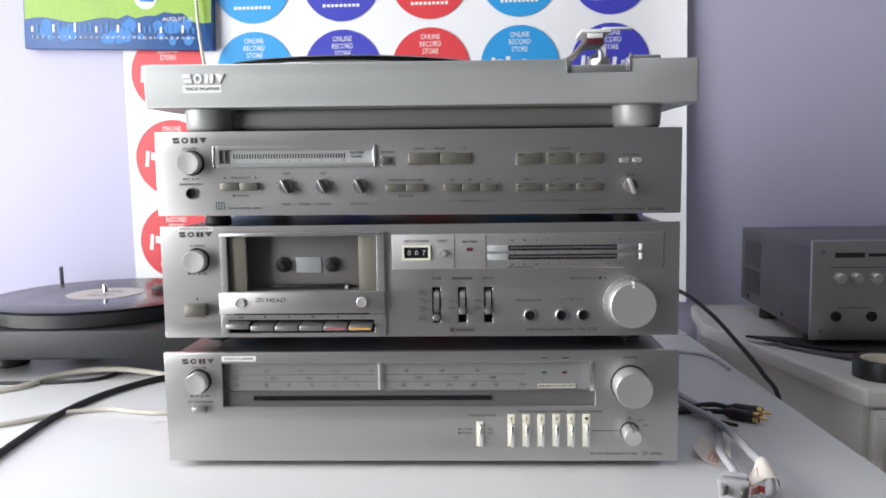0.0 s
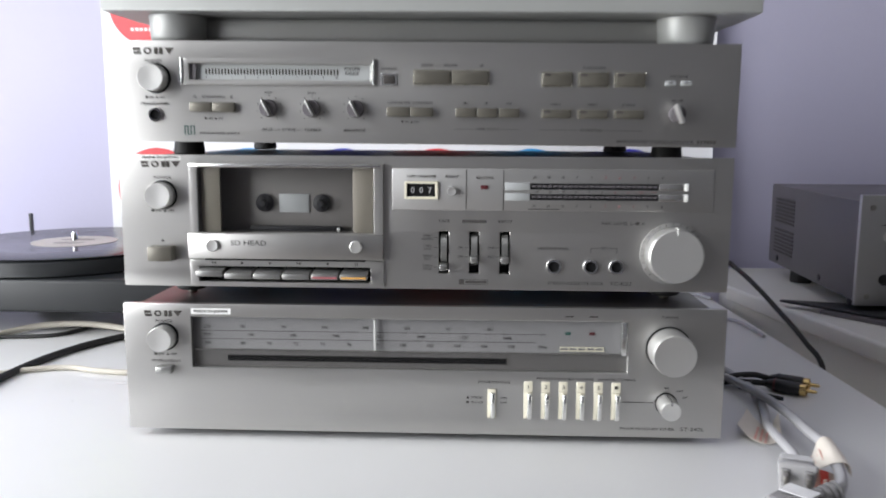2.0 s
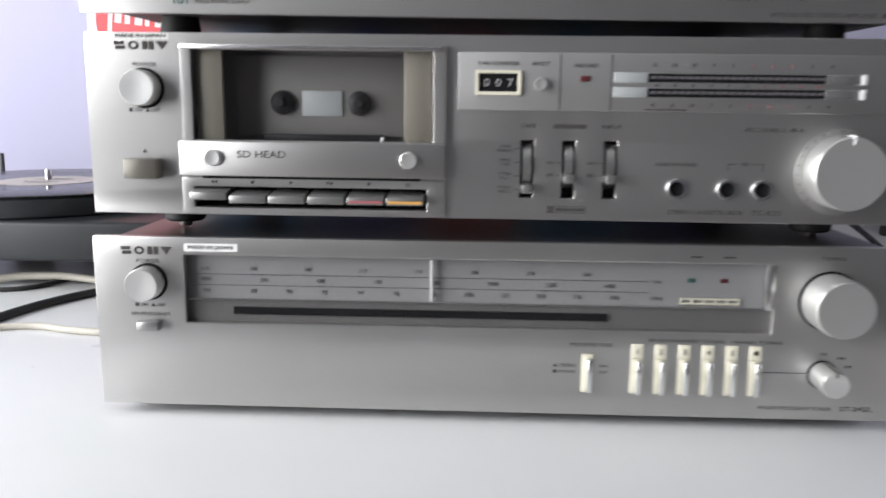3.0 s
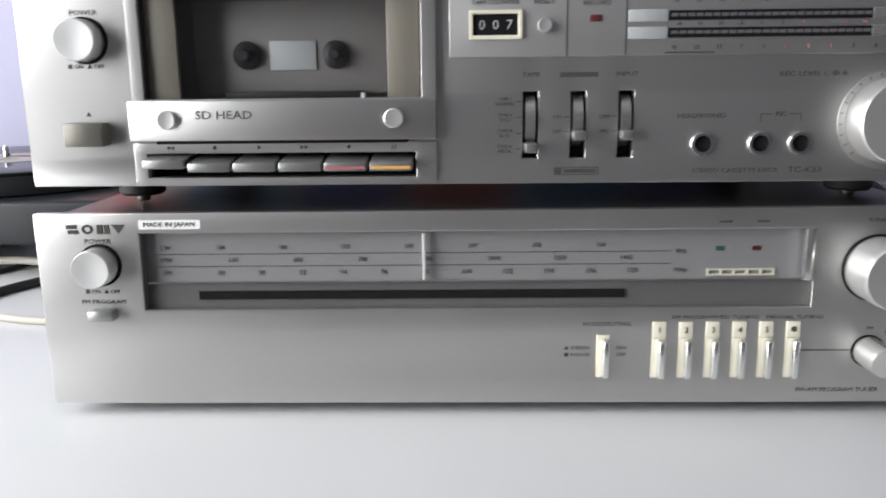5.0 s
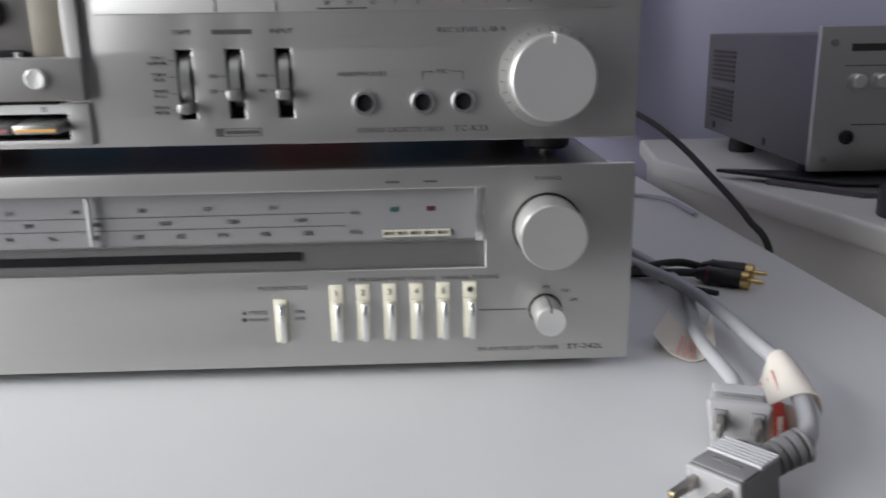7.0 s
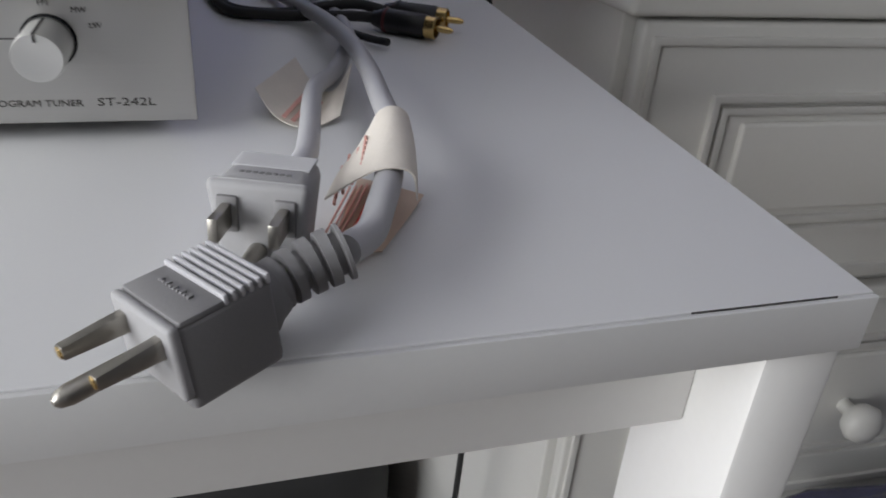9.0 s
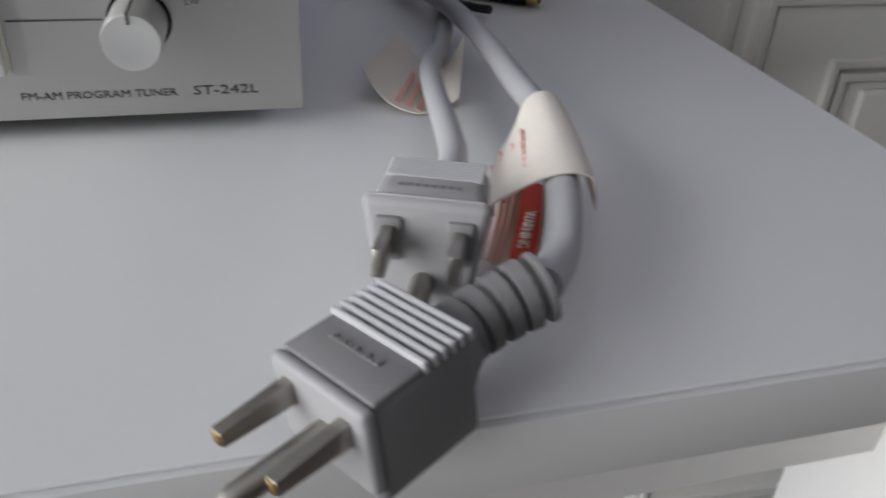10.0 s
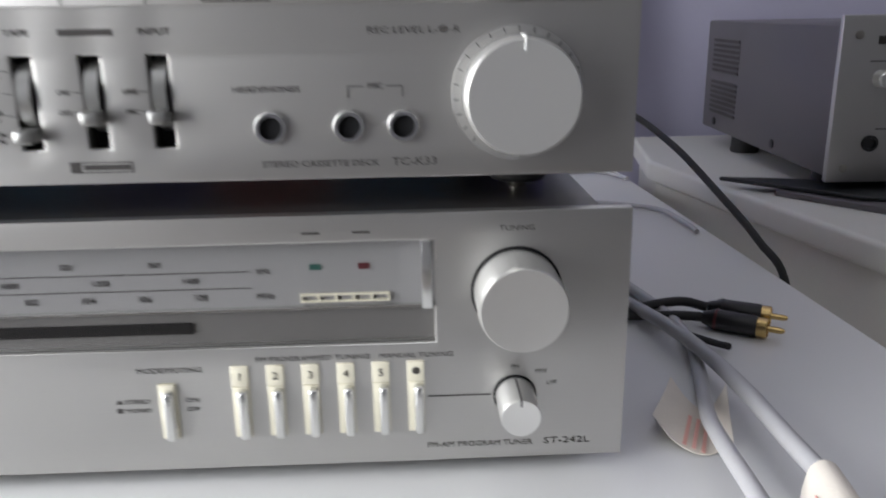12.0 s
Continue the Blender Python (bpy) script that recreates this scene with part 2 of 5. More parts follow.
def plate(x0, x1, z0, z1, y0, y1, holes=(), bev=0.0006):
    """A front plate from y0 (face) back to y1, with rectangular holes (x0, x1, z0, z1) cut through it."""
    bm = bmesh.new()
    xs = sorted({x0, x1, *[v for h in holes for v in h[:2]]})
    zs = sorted({z0, z1, *[v for h in holes for v in h[2:]]})
    grid = {(x, z): bm.verts.new((x, y0, z)) for x in xs for z in zs}
    for xa, xb in zip(xs, xs[1:]):
        for za, zb in zip(zs, zs[1:]):
            cx, cz = (xa + xb) / 2, (za + zb) / 2
            if not any(h[0] < cx < h[1] and h[2] < cz < h[3] for h in holes):
                bm.faces.new((grid[xa, za], grid[xb, za], grid[xb, zb], grid[xa, zb]))
    for v in [v for v in bm.verts if not v.link_faces]:
        bm.verts.remove(v)
    got = bmesh.ops.extrude_face_region(bm, geom=bm.faces[:])
    for v in [g for g in got["geom"] if isinstance(g, bmesh.types.BMVert)]:
        v.co.y = y1
    if bev:
        def rim(v):
            return abs(v.co.y - y0) < 1e-7
        edges = [e for e in bm.edges if all(rim(v) for v in e.verts) and len(e.link_faces) == 2 and e.calc_face_angle(0) > 1.0]
        bmesh.ops.bevel(bm, geom=edges, offset=bev, segments=2, profile=0.5, affect="EDGES", clamp_overlap=True)
    return bm


def bar(x0, x1, z0, z1, y, t=0.00025):
    return rbox(x0, x1, y - t, y + 0.0001, z0, z1)


def write(text, x, z, y, size, mat, parent, align="CENTER", name="lettering", m=None, depth=0.00012, width=None):
    """Built-in font, lying on the plane y (or placed by m), as a mesh."""
    cu = bpy.data.curves.new(name, "FONT")
    cu.body, cu.size, cu.align_x, cu.align_y, cu.extrude, cu.resolution_u = text, size, align, "CENTER", depth, 2
    tmp = bpy.data.objects.new(name, cu)
    me = bpy.data.meshes.new_from_object(tmp)
    bpy.data.objects.remove(tmp)
    bpy.data.curves.remove(cu)
    if width and me.vertices:
        xs = [v.co.x for v in me.vertices]
        me.transform(Matrix.Diagonal((width / (max(xs) - min(xs)), 1, 1, 1)))
    me.transform(m if m is not None else front(x, y - depth, z))
    me.materials.clear()
    me.materials.append(mat)
    me.name = name
    ob = new(name, me)
    if parent is not None:
        ob.parent, ob.matrix_parent_inverse = parent, home(parent)
    return ob


def emblem(x0, x1, z0, z1, y, mat, parent, depth=0.0006):
    """A maker's mark as four plain raised shapes."""
    w = (x1 - x0) / 4
    h = z1 - z0
    bm = None
    for k in range(4):
        a = x0 + k * w
        if k == 1:
            b = lathe([(h * 0.27, 0), (h * 0.52, 0), (h * 0.52, depth), (h * 0.27, depth), (h * 0.27, 0)], front(a + w * 0.48, y, (z0 + z1) / 2), 24)
            b.transform(Matrix.Translation((a + w * 0.48, 0, 0)) @ Matrix.Diagonal((0.72 * w / h, 1, 1, 1)) @ Matrix.Translation((-a - w * 0.48, 0, 0)))
        elif k == 0:
            b = join(bar(a + w * 0.10, a + w * 0.80, z0 + h * 0.56, z1, y, depth), bar(a + w * 0.18, a + w * 0.88, z0, z0 + h * 0.44, y, depth))
        elif k == 2:
            b = join(bar(a + w * 0.10, a + w * 0.46, z0, z1, y, depth), bar(a + w * 0.56, a + w * 0.90, z0, z1, y, depth))
        else:
            b = slab([(a + w * 0.06, z1), (a + w * 0.94, z1), (a + w * 0.5, z0)], 0, depth, 0.00002)
            b.transform(Matrix(((1, 0, 0, 0), (0, 0, -1, y), (0, 1, 0, 0), (0, 0, 0, 1))))
        bm = b if bm is None else join(bm, b)
    return part("emblem", bm, mat, parent, "maker's mark in raised plain shapes")


def round_knob(name, x, y, z, r, depth, mat, parent, label="", seg=48):
    prof = [(r * 1.0, 0), (r * 1.0, depth * 0.86), (r * 0.985, depth * 0.94), (r * 0.95, depth), (r * 0.90, depth), (r * 0.6, depth - 0.0002), (0, depth - 0.0003)]
    return part(name, lathe(prof, front(x, y, z), seg), mat, parent, label, 50)


def ring(name, x, y, z, r0, r1, depth, mat, parent, label=""):
    return part(name, lathe([(r0, 0), (r0, depth * 0.8), (r0 * 0.97 + r1 * 0.03, depth), (r1, depth * 0.8), (r1, 0)], front(x, y, z), 40), mat, parent, label)


def jack(x, y, z, r, parent, label="chrome-ringed socket"):
    s = part("socket", lathe([(r, 0), (r, 0.0012), (r * 0.90, 0.0022), (r * 0.68, 0.0022), (r * 0.58, 0.0010), (r * 0.58, 0.0003)], front(x, y, z), 36), M["chrome"], parent, label)
    part("hole", lathe([(r * 0.6, 0.0005), (0, 0.0005)], front(x, y, z), 28), M["hole"], s)


def button(x0, x1, z0, z1, y, depth, parent, mat="khaki", name="push_button", bezel=0.0):
    b = part(name, rbox(x0, x1, y - depth, y + 0.001, z0, z1, 0.0008), M[mat], parent)
    if bezel:
        part("bezel", plate(x0 - bezel, x1 + bezel, z0 - bezel, z1 + bezel, y - 0.0007, y + 0.0005, [(x0 - 0.0002, x1 + 0.0002, z0 - 0.0002, z1 + 0.0002)], 0.0002), M["khaki_edge"], b)
    return b

# ---- the room ----
R, W = ROOM, WIN
T = 0.15
setting(part("floor", rbox(R["x0"] - T, R["x1"] + T, R["y0"] - T, R["y1"] + T, R["z0"] - 0.1, R["z0"]), M["floor"]), "dark wooden floor in shade below the table", "floor")
setting(part("ceiling", rbox(R["x0"] - T, R["x1"] + T, R["y0"] - T, R["y1"] + T, R["z1"], R["z1"] + 0.1), M["ceiling"]), "plain white painted ceiling", "ceiling")
setting(part("wall_back", rbox(R["x0"], R["x1"], R["y1"], R["y1"] + T, R["z0"], R["z1"]), M["wall"]), "pale lavender-white painted wall behind the table", "wall")
# near and right walls are out of view; dark colour holds back bounce
setting(part("wall_near", rbox(R["x0"], R["x1"], R["y0"] - T, R["y0"], R["z0"], R["z1"]), M["wall_unseen"]), "unseen wall, darkened to cut bounce light", "wall")
setting(part("wall_right", rbox(R["x1"], R["x1"] + T, R["y0"] - T, R["y1"] + T, R["z0"], R["z1"]), M["wall_unseen"]), "unseen wall, darkened to cut bounce light", "wall")
lw = plate(W["y0"] - 5, W["y1"] + 5, R["z0"], R["z1"], 0, T, [(W["y0"], W["y1"], W["z0"], W["z1"])], 0)
for v in lw.verts:
    x, y, z = v.co
    v.co = (R["x0"] - y, max(R["y0"] - T, min(R["y1"] + T, x)), z)
setting(part("wall_left", lw, M["wall"]), "pale painted wall with a window opening", "wall")
win = thing("window_1", (R["x0"] - 0.1, (W["y0"] + W["y1"]) / 2, W["z0"]), "white painted window beside the table", "window", kind="structure")
xa, xb = R["x0"] - 0.11, R["x0"] - 0.06
for y0, y1, z0, z1 in ((W["y0"], W["y0"] + 0.05, W["z0"], W["z1"]), (W["y1"] - 0.05, W["y1"], W["z0"], W["z1"]), (W["y0"] + 0.05, W["y1"] - 0.05, W["z0"], W["z0"] + 0.05), (W["y0"] + 0.05, W["y1"] - 0.05, W["z1"] - 0.05, W["z1"])):
    part("window_frame", rbox(xa, xb, y0, y1, z0, z1, 0.004), M["frame_white"], win)
pane = part("pane", rbox(R["x0"] - 0.09, R["x0"] - 0.085, W["y0"] + 0.05, W["y1"] - 0.05, W["z0"] + 0.05, W["z1"] - 0.05), M["pane"], win)
pane.visible_shadow = False

# ---- the white table ----
TX0, TX1, TY0, TY1 = -1.05, 0.3835, -0.1205, 0.645
table = thing("table", (-0.3, 0.26, R["z0"]), "white laminate table with a square front edge and legs", "table")
TURN_T = Matrix.Translation((0.2, -0.1225, 0)) @ Matrix.Rotation(radians(2.5), 4, "Z") @ Matrix.Translation((-0.2, 0.1205, 0))


def tpart(name, x0, x1, y0, y1, z0, z1, bev, mat, label=""):
    return part(name, rbox(x0, x1, y0, y1, z0, z1, bev, 2, TURN_T), M[mat], table, label)


tpart("tabletop", TX0, TX1, TY0 + 0.0012, TY1 - 0.02, -0.0165, 0.0, 0.0005, "table", "white laminate top with a worn front edge")
tpart("edge_band", TX0, TX1 + 0.0003, TY0 - 0.0006, TY0 + 0.0011, -0.0168, -0.0004, 0.0004, "table_edge", "white edge band lifting a little")
tpart("edge_gap", 0.330, 0.372, TY0 + 0.00104, TY0 + 0.00116, -0.001, 0.00002, 0, "ink_soft", "dark crack behind the lifting edge band")
tpart("apron", TX0 + 0.04, 0.3568, TY0 + 0.0255, TY0 + 0.044, -0.060, -0.0169, 0.0008, "white_wood")
tpart("apron", 0.362, 0.377, TY0 + 0.055, TY1 - 0.08, -0.060, -0.0169, 0.0008, "white_wood")
for lx, ly in ((0.3570, TY0 + 0.0015), (TX0 + 0.008, TY0 + 0.0015), (0.3570, TY1 - 0.075), (TX0 + 0.008, TY1 - 0.075)):
    tpart("leg", lx, lx + 0.0240, ly, ly + 0.050, R["z0"], -0.0170, 0.002, "white_wood")

# ---- the chest of drawers beside it ----
chest = thing("chest_of_drawers", (0.8, 0.35, R["z0"]), "white chest of drawers with moulded fronts and round knobs", "chest of drawers")


def slab(pts, z0, z1, bev):
    bm = bmesh.new()
    f = bm.faces.new([bm.verts.new((x, y, z0)) for x, y in pts])
    got = bmesh.ops.extrude_face_region(bm, geom=[f])
    for v in [g for g in got["geom"] if isinstance(g, bmesh.types.BMVert)]:
        v.co.z = z1
    bmesh.ops.recalc_face_normals(bm, faces=bm.faces)
    bmesh.ops.bevel(bm, geom=bm.edges[:], offset=bev, segments=4, profile=0.5, affect="EDGES", clamp_overlap=True)
    return bm


CT = 0.024
part("top", slab([(0.436, 0.147), (1.35, 0.147), (1.35, 0.64), (0.390, 0.64), (0.366, 0.49)], CT - 0.0200, CT, 0.004), M["chest_wood"], chest, "thick white top with rounded edges")
part("body", slab([(0.440, 0.164), (1.33, 0.164), (1.33, 0.635), (0.399, 0.635), (0.376, 0.495)], R["z0"] + 0.02, CT - 0.0200, 0.002), M["chest_wood"], chest)
DW, DY0 = (0.447, 1.32), 0.150
for k, (za, zb) in enumerate(((-0.180, 0.001), (-0.400, -0.190), (-0.630, -0.410))):
    d = part("drawer_front", rbox(DW[0], DW[1], DY0, DY0 + 0.0135, za, zb, 0.003, 3), M["chest_wood"], chest, "moulded white drawer front")
    for ix, iz, yy in ((0.006, 0.008, -0.0015), (0.052, 0.042, -0.0030), (0.060, 0.050, -0.0015)):
        part("moulding", plate(DW[0] + ix, DW[1] - ix, za + iz, zb - iz, DY0 + yy - 0.0015, DY0 + 0.0015, [(DW[0] + ix + 0.005, DW[1] - ix - 0.005, za + iz + 0.005, zb - iz - 0.005)], 0.0012), M["chest_wood"], d)
    part("field", rbox(DW[0] + 0.076, DW[1] - 0.076, DY0 - 0.004, DY0 + 0.0015, za + 0.060, zb - 0.060, 0.003, 3), M["chest_wood"], d)
    if k == 1:
        keyhole = lathe([(0.0062, 0), (0.0062, 0.0012), (0.0050, 0.0018), (0, 0.0018)], Matrix.Translation((0.525, DY0 - 0.0042, -0.346)) @ Matrix.Diagonal((1, 1, 1.9, 1)) @ Matrix.Rotation(radians(90), 4, "X"), 28)
        part("keyhole", keyhole, M["case_grey"], d, "dark oval keyhole plate")
    for kx in (0.683, 1.07):
        part("knob", lathe([(0.006, 0), (0.006, 0.010), (0.014, 0.016), (0.017, 0.024), (0.014, 0.031), (0.006, 0.035), (0, 0.0355)], front(kx, DY0 - 0.003, (za + zb) / 2 - 0.005), 28), M["chest_wood"], d, "round white knob", 60)

bag = thing("bag", (0.16, 0.45, R["z0"]), "black fabric bag standing on the floor under the table", "bag")
bb = rbox(-0.08, 0.36, 0.30, 0.60, R["z0"], -0.47, 0.06, 4)
for v in bb.verts:
    if v.co.z > -0.7:
        v.co += 0.02 * noise.noise_vector(v.co * 9)
part("sack", bb, M["rubber"], bag)
part("strap", tube([(0.02, 0.29, -0.60), (0.10, 0.27, -0.50), (0.22, 0.27, -0.49), (0.28, 0.29, -0.60)], 0.008, 8, 6, 0.4), M["cord_cream"], bag, "pale strap")



sack = thing("carrier_bag", (0.78, 0.085, R["z0"]), "crumpled dark blue plastic carrier bag on the floor by the drawers", "bag")
cb = rbox(0.60, 0.94, 0.010, 0.125, R["z0"] + 0.004, -0.335, 0.05, 5)
bmesh.ops.subdivide_edges(cb, edges=cb.edges[:], cuts=2, use_grid_fill=True)
for v in cb.verts:
    if v.co.z > -0.70:
        v.co += Vector((0.02, 0.010, 0.022)) * noise.noise(v.co * 22)
        v.co.y = min(v.co.y, 0.1385)
        v.co.z = min(v.co.z, -0.325)
part("skin", cb, M["blue_film"], sack, "glossy creased plastic", 60)


def bm_solid(bm, geom, thickness):
    bm.normal_update()
    bmesh.ops.solidify(bm, geom=geom, thickness=thickness)


# ---- poster and calendar on the wall ----
WY = R["y1"]
poster = thing("poster", (-0.06, WY - 0.003, 0.05), "white poster with rows of red and blue printed discs", "poster")
bm = bmesh.new()
nx, nz = 24, 3
vs = {}
for i in range(nx + 1):
    for k in range(nz + 1):
        x = -0.528 + 0.907 * i / nx
        curl = 0.030 * max(0, 1 - (nx - i) / 1.3) ** 2 * (1 - k / nz)
        vs[i, k] = bm.verts.new((x, WY - 0.003 - curl, 0.03 + 0.82 * k / nz))
for i in range(nx):
    for k in range(nz):
        bm.faces.new((vs[i, k], vs[i + 1, k], vs[i + 1, k + 1], vs[i, k + 1]))
bm_solid(bm, geom=bm.faces[:], thickness=0.0006)
part("sheet", bm, M["poster"], poster, "white paper sheet curling at its edges")
PY = WY - 0.0042
for ci, cx in enumerate((-0.453, -0.310, -0.166, -0.024, 0.119, 0.262)):
    for ri, cz in enumerate((0.136, 0.274, 0.412, 0.550)):
        pm = M[("p_red", "p_sky", "p_blue")[ci % 3]]
        if ri == 3 and ci == 0:
            continue
        disc = part("disc", lathe([(0.0625, 0), (0.0625, 0.0006), (0, 0.0006)], front(cx, PY, cz), 64), pm, poster)
        for j, word in enumerate(("ONLINE", "RECORD", "STORE")):
            write(word, cx, cz + 0.0475 - 0.0115 * j, PY - 0.0006, 0.0118, M["white"], disc, width=(0.031, 0.034, 0.026)[j])
        slope = Matrix.Translation((cx, 0, cz)) @ Matrix.Rotation(radians(6), 4, "Y") @ Matrix.Translation((-cx, 0, -cz))
        big = bar(cx - 0.046, cx - 0.040, cz - 0.018, cz + 0.008, PY - 0.0006)
        for k, (wd, hh) in enumerate(((0.009, 0.012), (0.007, 0.018), (0.010, 0.011), (0.006, 0.016), (0.011, 0.012), (0.007, 0.015))):
            xx = cx - 0.037 + k * 0.0135
            big = join(big, bar(xx, xx + wd, cz - 0.006, cz - 0.006 + hh, PY - 0.0006))
        big.transform(slope)
        part("mark", big, M["white"], disc, "white plain-shape mark")
        web = None
        for k in range(9):
            b = bar(cx - 0.030 + k * 0.0068, cx - 0.0252 + k * 0.0068, cz - 0.040, cz - 0.0355, PY - 0.0006)
            web = b if web is None else join(web, b)
        part("line_of_print", web, M["white"], disc)

cal = thing("wall_calendar", (-0.516, WY - 0.01, 0.42), "green and blue printed wall calendar with a month strip", "calendar")
CX0, CX1, CZ0, CZ1, CY = -0.684, -0.374, 0.4495, 0.82, WY - 0.020
part("block", rbox(CX0, CX1, CY, WY - 0.0045, CZ0, CZ1, 0.001), M["cal_blue"], cal)
gm = bmesh.new()
top = [(CX0 + 0.002 + (CX1 - CX0 - 0.004) * k / 20, CZ0 + 0.046 + 0.004 * math.sin(k * 0.9) + (0.010 if 10 < k < 18 else 0) * (1 if k % 2 else 0.7)) for k in range(21)]
gm.faces.new([gm.verts.new((x, CY - 0.0006, z)) for x, z in [(CX0 + 0.002, CZ1 - 0.002)] + top + [(CX1 - 0.002, CZ1 - 0.002)]])
bm_solid(gm, geom=gm.faces[:], thickness=0.0005)
part("picture", gm, M["cal_green"], cal, "grass-green picture field")
rnd = random.Random(4)
for k in range(26):
    r = rnd.uniform(0.004, 0.011)
    x, z = rnd.uniform(CX0 + 0.012, CX1 - 0.012), rnd.uniform(CZ0 + 0.012, CZ0 + 0.042)
    part("bubble", lathe([(r, 0), (r, 0.0002 + 0.00001 * k), (0, 0.0002 + 0.00001 * k)], front(x, CY, z), 22), M["cal_dot"], cal)
part("figure", lathe([(0.018, 0), (0.018, 0.0008), (0, 0.0008)], front(-0.482, CY - 0.0006, 0.531), 30), M["white"], cal, "white and blue drawn shape")
part("figure_patch", rbox(-0.492, -0.468, CY - 0.0020, CY - 0.0005, 0.524, 0.535, 0.0005), M["cal_dot"], cal)
write("AUGUST 20", CX1 - 0.056, CZ0 + 0.048, CY - 0.0012, 0.0085, M["white"], cal, width=0.050)
for k in range(31):
    x = CX0 + 0.014 + k * (CX1 - CX0 - 0.045) / 30
    write(str(k + 1), x, CZ0 + 0.0185, CY - 0.0006, 0.0055, M["white"], cal, name="date")
    part("weekday_mark", bar(x - 0.0016, x + 0.0016, CZ0 + 0.0265, CZ0 + 0.0265 + 0.009 + 0.003 * ((k * 7) % 3), CY - 0.0006), M["cal_dot"] if k % 4 else M["white"], cal)
cordc = thing("hanging_cord", (-0.39, 0.3, 0.34), "cream cord hanging down in front of the calendar", "cord")
part("cord", tube([(-0.400, 0.630, 0.75), (-0.394, 0.628, 0.56), (-0.388, 0.622, 0.47), (-0.372, 0.60, 0.395), (-0.35, 0.56, 0.30), (-0.345, 0.55, 0.12), (-0.34, 0.54, 0.004)], 0.0026), M["cord_cream"], cordc)

# ---- the tuner ----


def case_shell(y0, y1, z0, z1):
    """A case open at the front: a box with its front face taken out."""
    bm = rbox(-0.206, 0.206, y0, y1, z0, z1)
    bmesh.ops.delete(bm, geom=[f for f in bm.faces if f.normal.y < -0.9], context="FACES_ONLY")
    bm_solid(bm, bm.faces[:], 0.0012)
    return bm


tuner = thing("tuner", (0, 0.14, 0), "silver brushed-aluminium radio tuner at the foot of the stack", "tuner")
part("faceplate", plate(-0.215, 0.215, 0.006, 0.100, 0.0, 0.005, [(-0.166, 0.147, 0.053, 0.0905), (0.0485, 0.0545, 0.0185, 0.040)]), M["alu"], tuner, "brushed aluminium front plate")
part("cover", case_shell(0.0052, 0.30, 0.009, 0.0985), M["case"], tuner, "dark bronze metal case")
for fx in (-0.17, 0.17):
    for fy in (0.05, 0.26):
        part("foot", lathe([(0, 0), (0.011, 0), (0.012, 0.002), (0.012, 0.0095)], up(fx, fy, 0), 24), M["rubber"], tuner)
emblem(-0.2005, -0.1715, 0.0905, 0.0948, 0.0, M["ink"], tuner, 0.0003)
st = part("sticker", bar(-0.1655, -0.1365, 0.0925, 0.0968, -0.0001, 0.0001), M["sticker"], tuner, "small white paper sticker")
write("MADE IN JAPAN", -0.151, 0.09465, -0.00022, 0.0030, M["ink_soft"], st, width=0.024)
write("POWER", -0.1855, 0.0868, 0, 0.0032, M["ink_soft"], tuner, width=0.0125)
round_knob("power_knob", -0.1855, 0.0, 0.0755, 0.0090, 0.011, M["knob"], tuner, "round silver power button")
ring("collar", -0.1855, 0.0, 0.0755, 0.0102, 0.0090, 0.001, M["hole"], tuner)
write("■ ON  ▲ OFF", -0.1855, 0.0625, 0, 0.0026, M["ink_soft"], tuner, width=0.0165)
write("FM PROGRAM", -0.1855, 0.0575, 0, 0.0028, M["ink_soft"], tuner, width=0.021)
button(-0.1915, -0.1795, 0.0492, 0.0545, 0.0, 0.006, tuner, "key", "program_button")
# dial window
dial = part("dial", rbox(-0.168, 0.149, 0.0062, 0.0075, 0.050, 0.0935), M["scale_face"], tuner, "smoked grey dial behind a clear cover")
part("dial_strip", rbox(-0.166, 0.147, 0.0050, 0.0060, 0.053, 0.0652), M["scale_low"], dial)
part("track", rbox(-0.141, 0.0615, 0.0040, 0.0049, 0.0572, 0.0612), M["hole"], dial)
part("ledge", rbox(-0.1655, 0.1455, 0.0035, 0.0061, 0.0652, 0.0660), M["alu_bright"], dial, "bright ledge")
for z, x1 in ((0.0790, 0.083), (0.0730, 0.083)):
    part("scale_line", bar(-0.161, x1, z - 0.00014, z + 0.00014, 0.0062), M["ink_soft"], dial)
for word, z in (("LW", 0.0820), ("MW", 0.0760), ("FM", 0.0697)):
    write(word, -0.156, z, 0.0062, 0.0034, M["dial_ink"], dial)
for k in range(11):
    write(str(88 + 2 * k), -0.130 + 0.0195 * k, 0.0697, 0.0062, 0.0036, M["dial_ink"], dial)
write("MHz", 0.0875, 0.0697, 0.0062, 0.0032, M["dial_ink"], dial)
for k, w in enumerate(("530", "600", "700", "800", "1000", "1200", "1400")):
    write(w, -0.124 + 0.031 * k, 0.0760, 0.0062, 0.0032, M["dial_ink"], dial)
for k, w in enumerate(("150", "180", "210", "240", "280", "320", "360")):
    write(w, -0.130 + 0.030 * k, 0.0822, 0.0062, 0.0030, M["dial_ink"], dial)
write("kHz", 0.0875, 0.0790, 0.0062, 0.0030, M["dial_ink"], dial)
part("pointer", rbox(-0.0336, -0.0322, 0.0018, 0.0040, 0.0668, 0.0890, 0.0002), M["white"], dial, "white pointer")
part("signal_meter", plate(0.0998, 0.1312, 0.0672, 0.0704, 0.0050, 0.0064, [(0.1005 + k * 0.0062, 0.1005 + k * 0.0062 + 0.0051, 0.0679, 0.0697) for k in range(5)], 0), M["cream"], dial, "ivory-framed meter segments")
part("lamp_window", bar(0.1035, 0.1075, 0.0790, 0.0812, 0.0062), M["green"], dial)
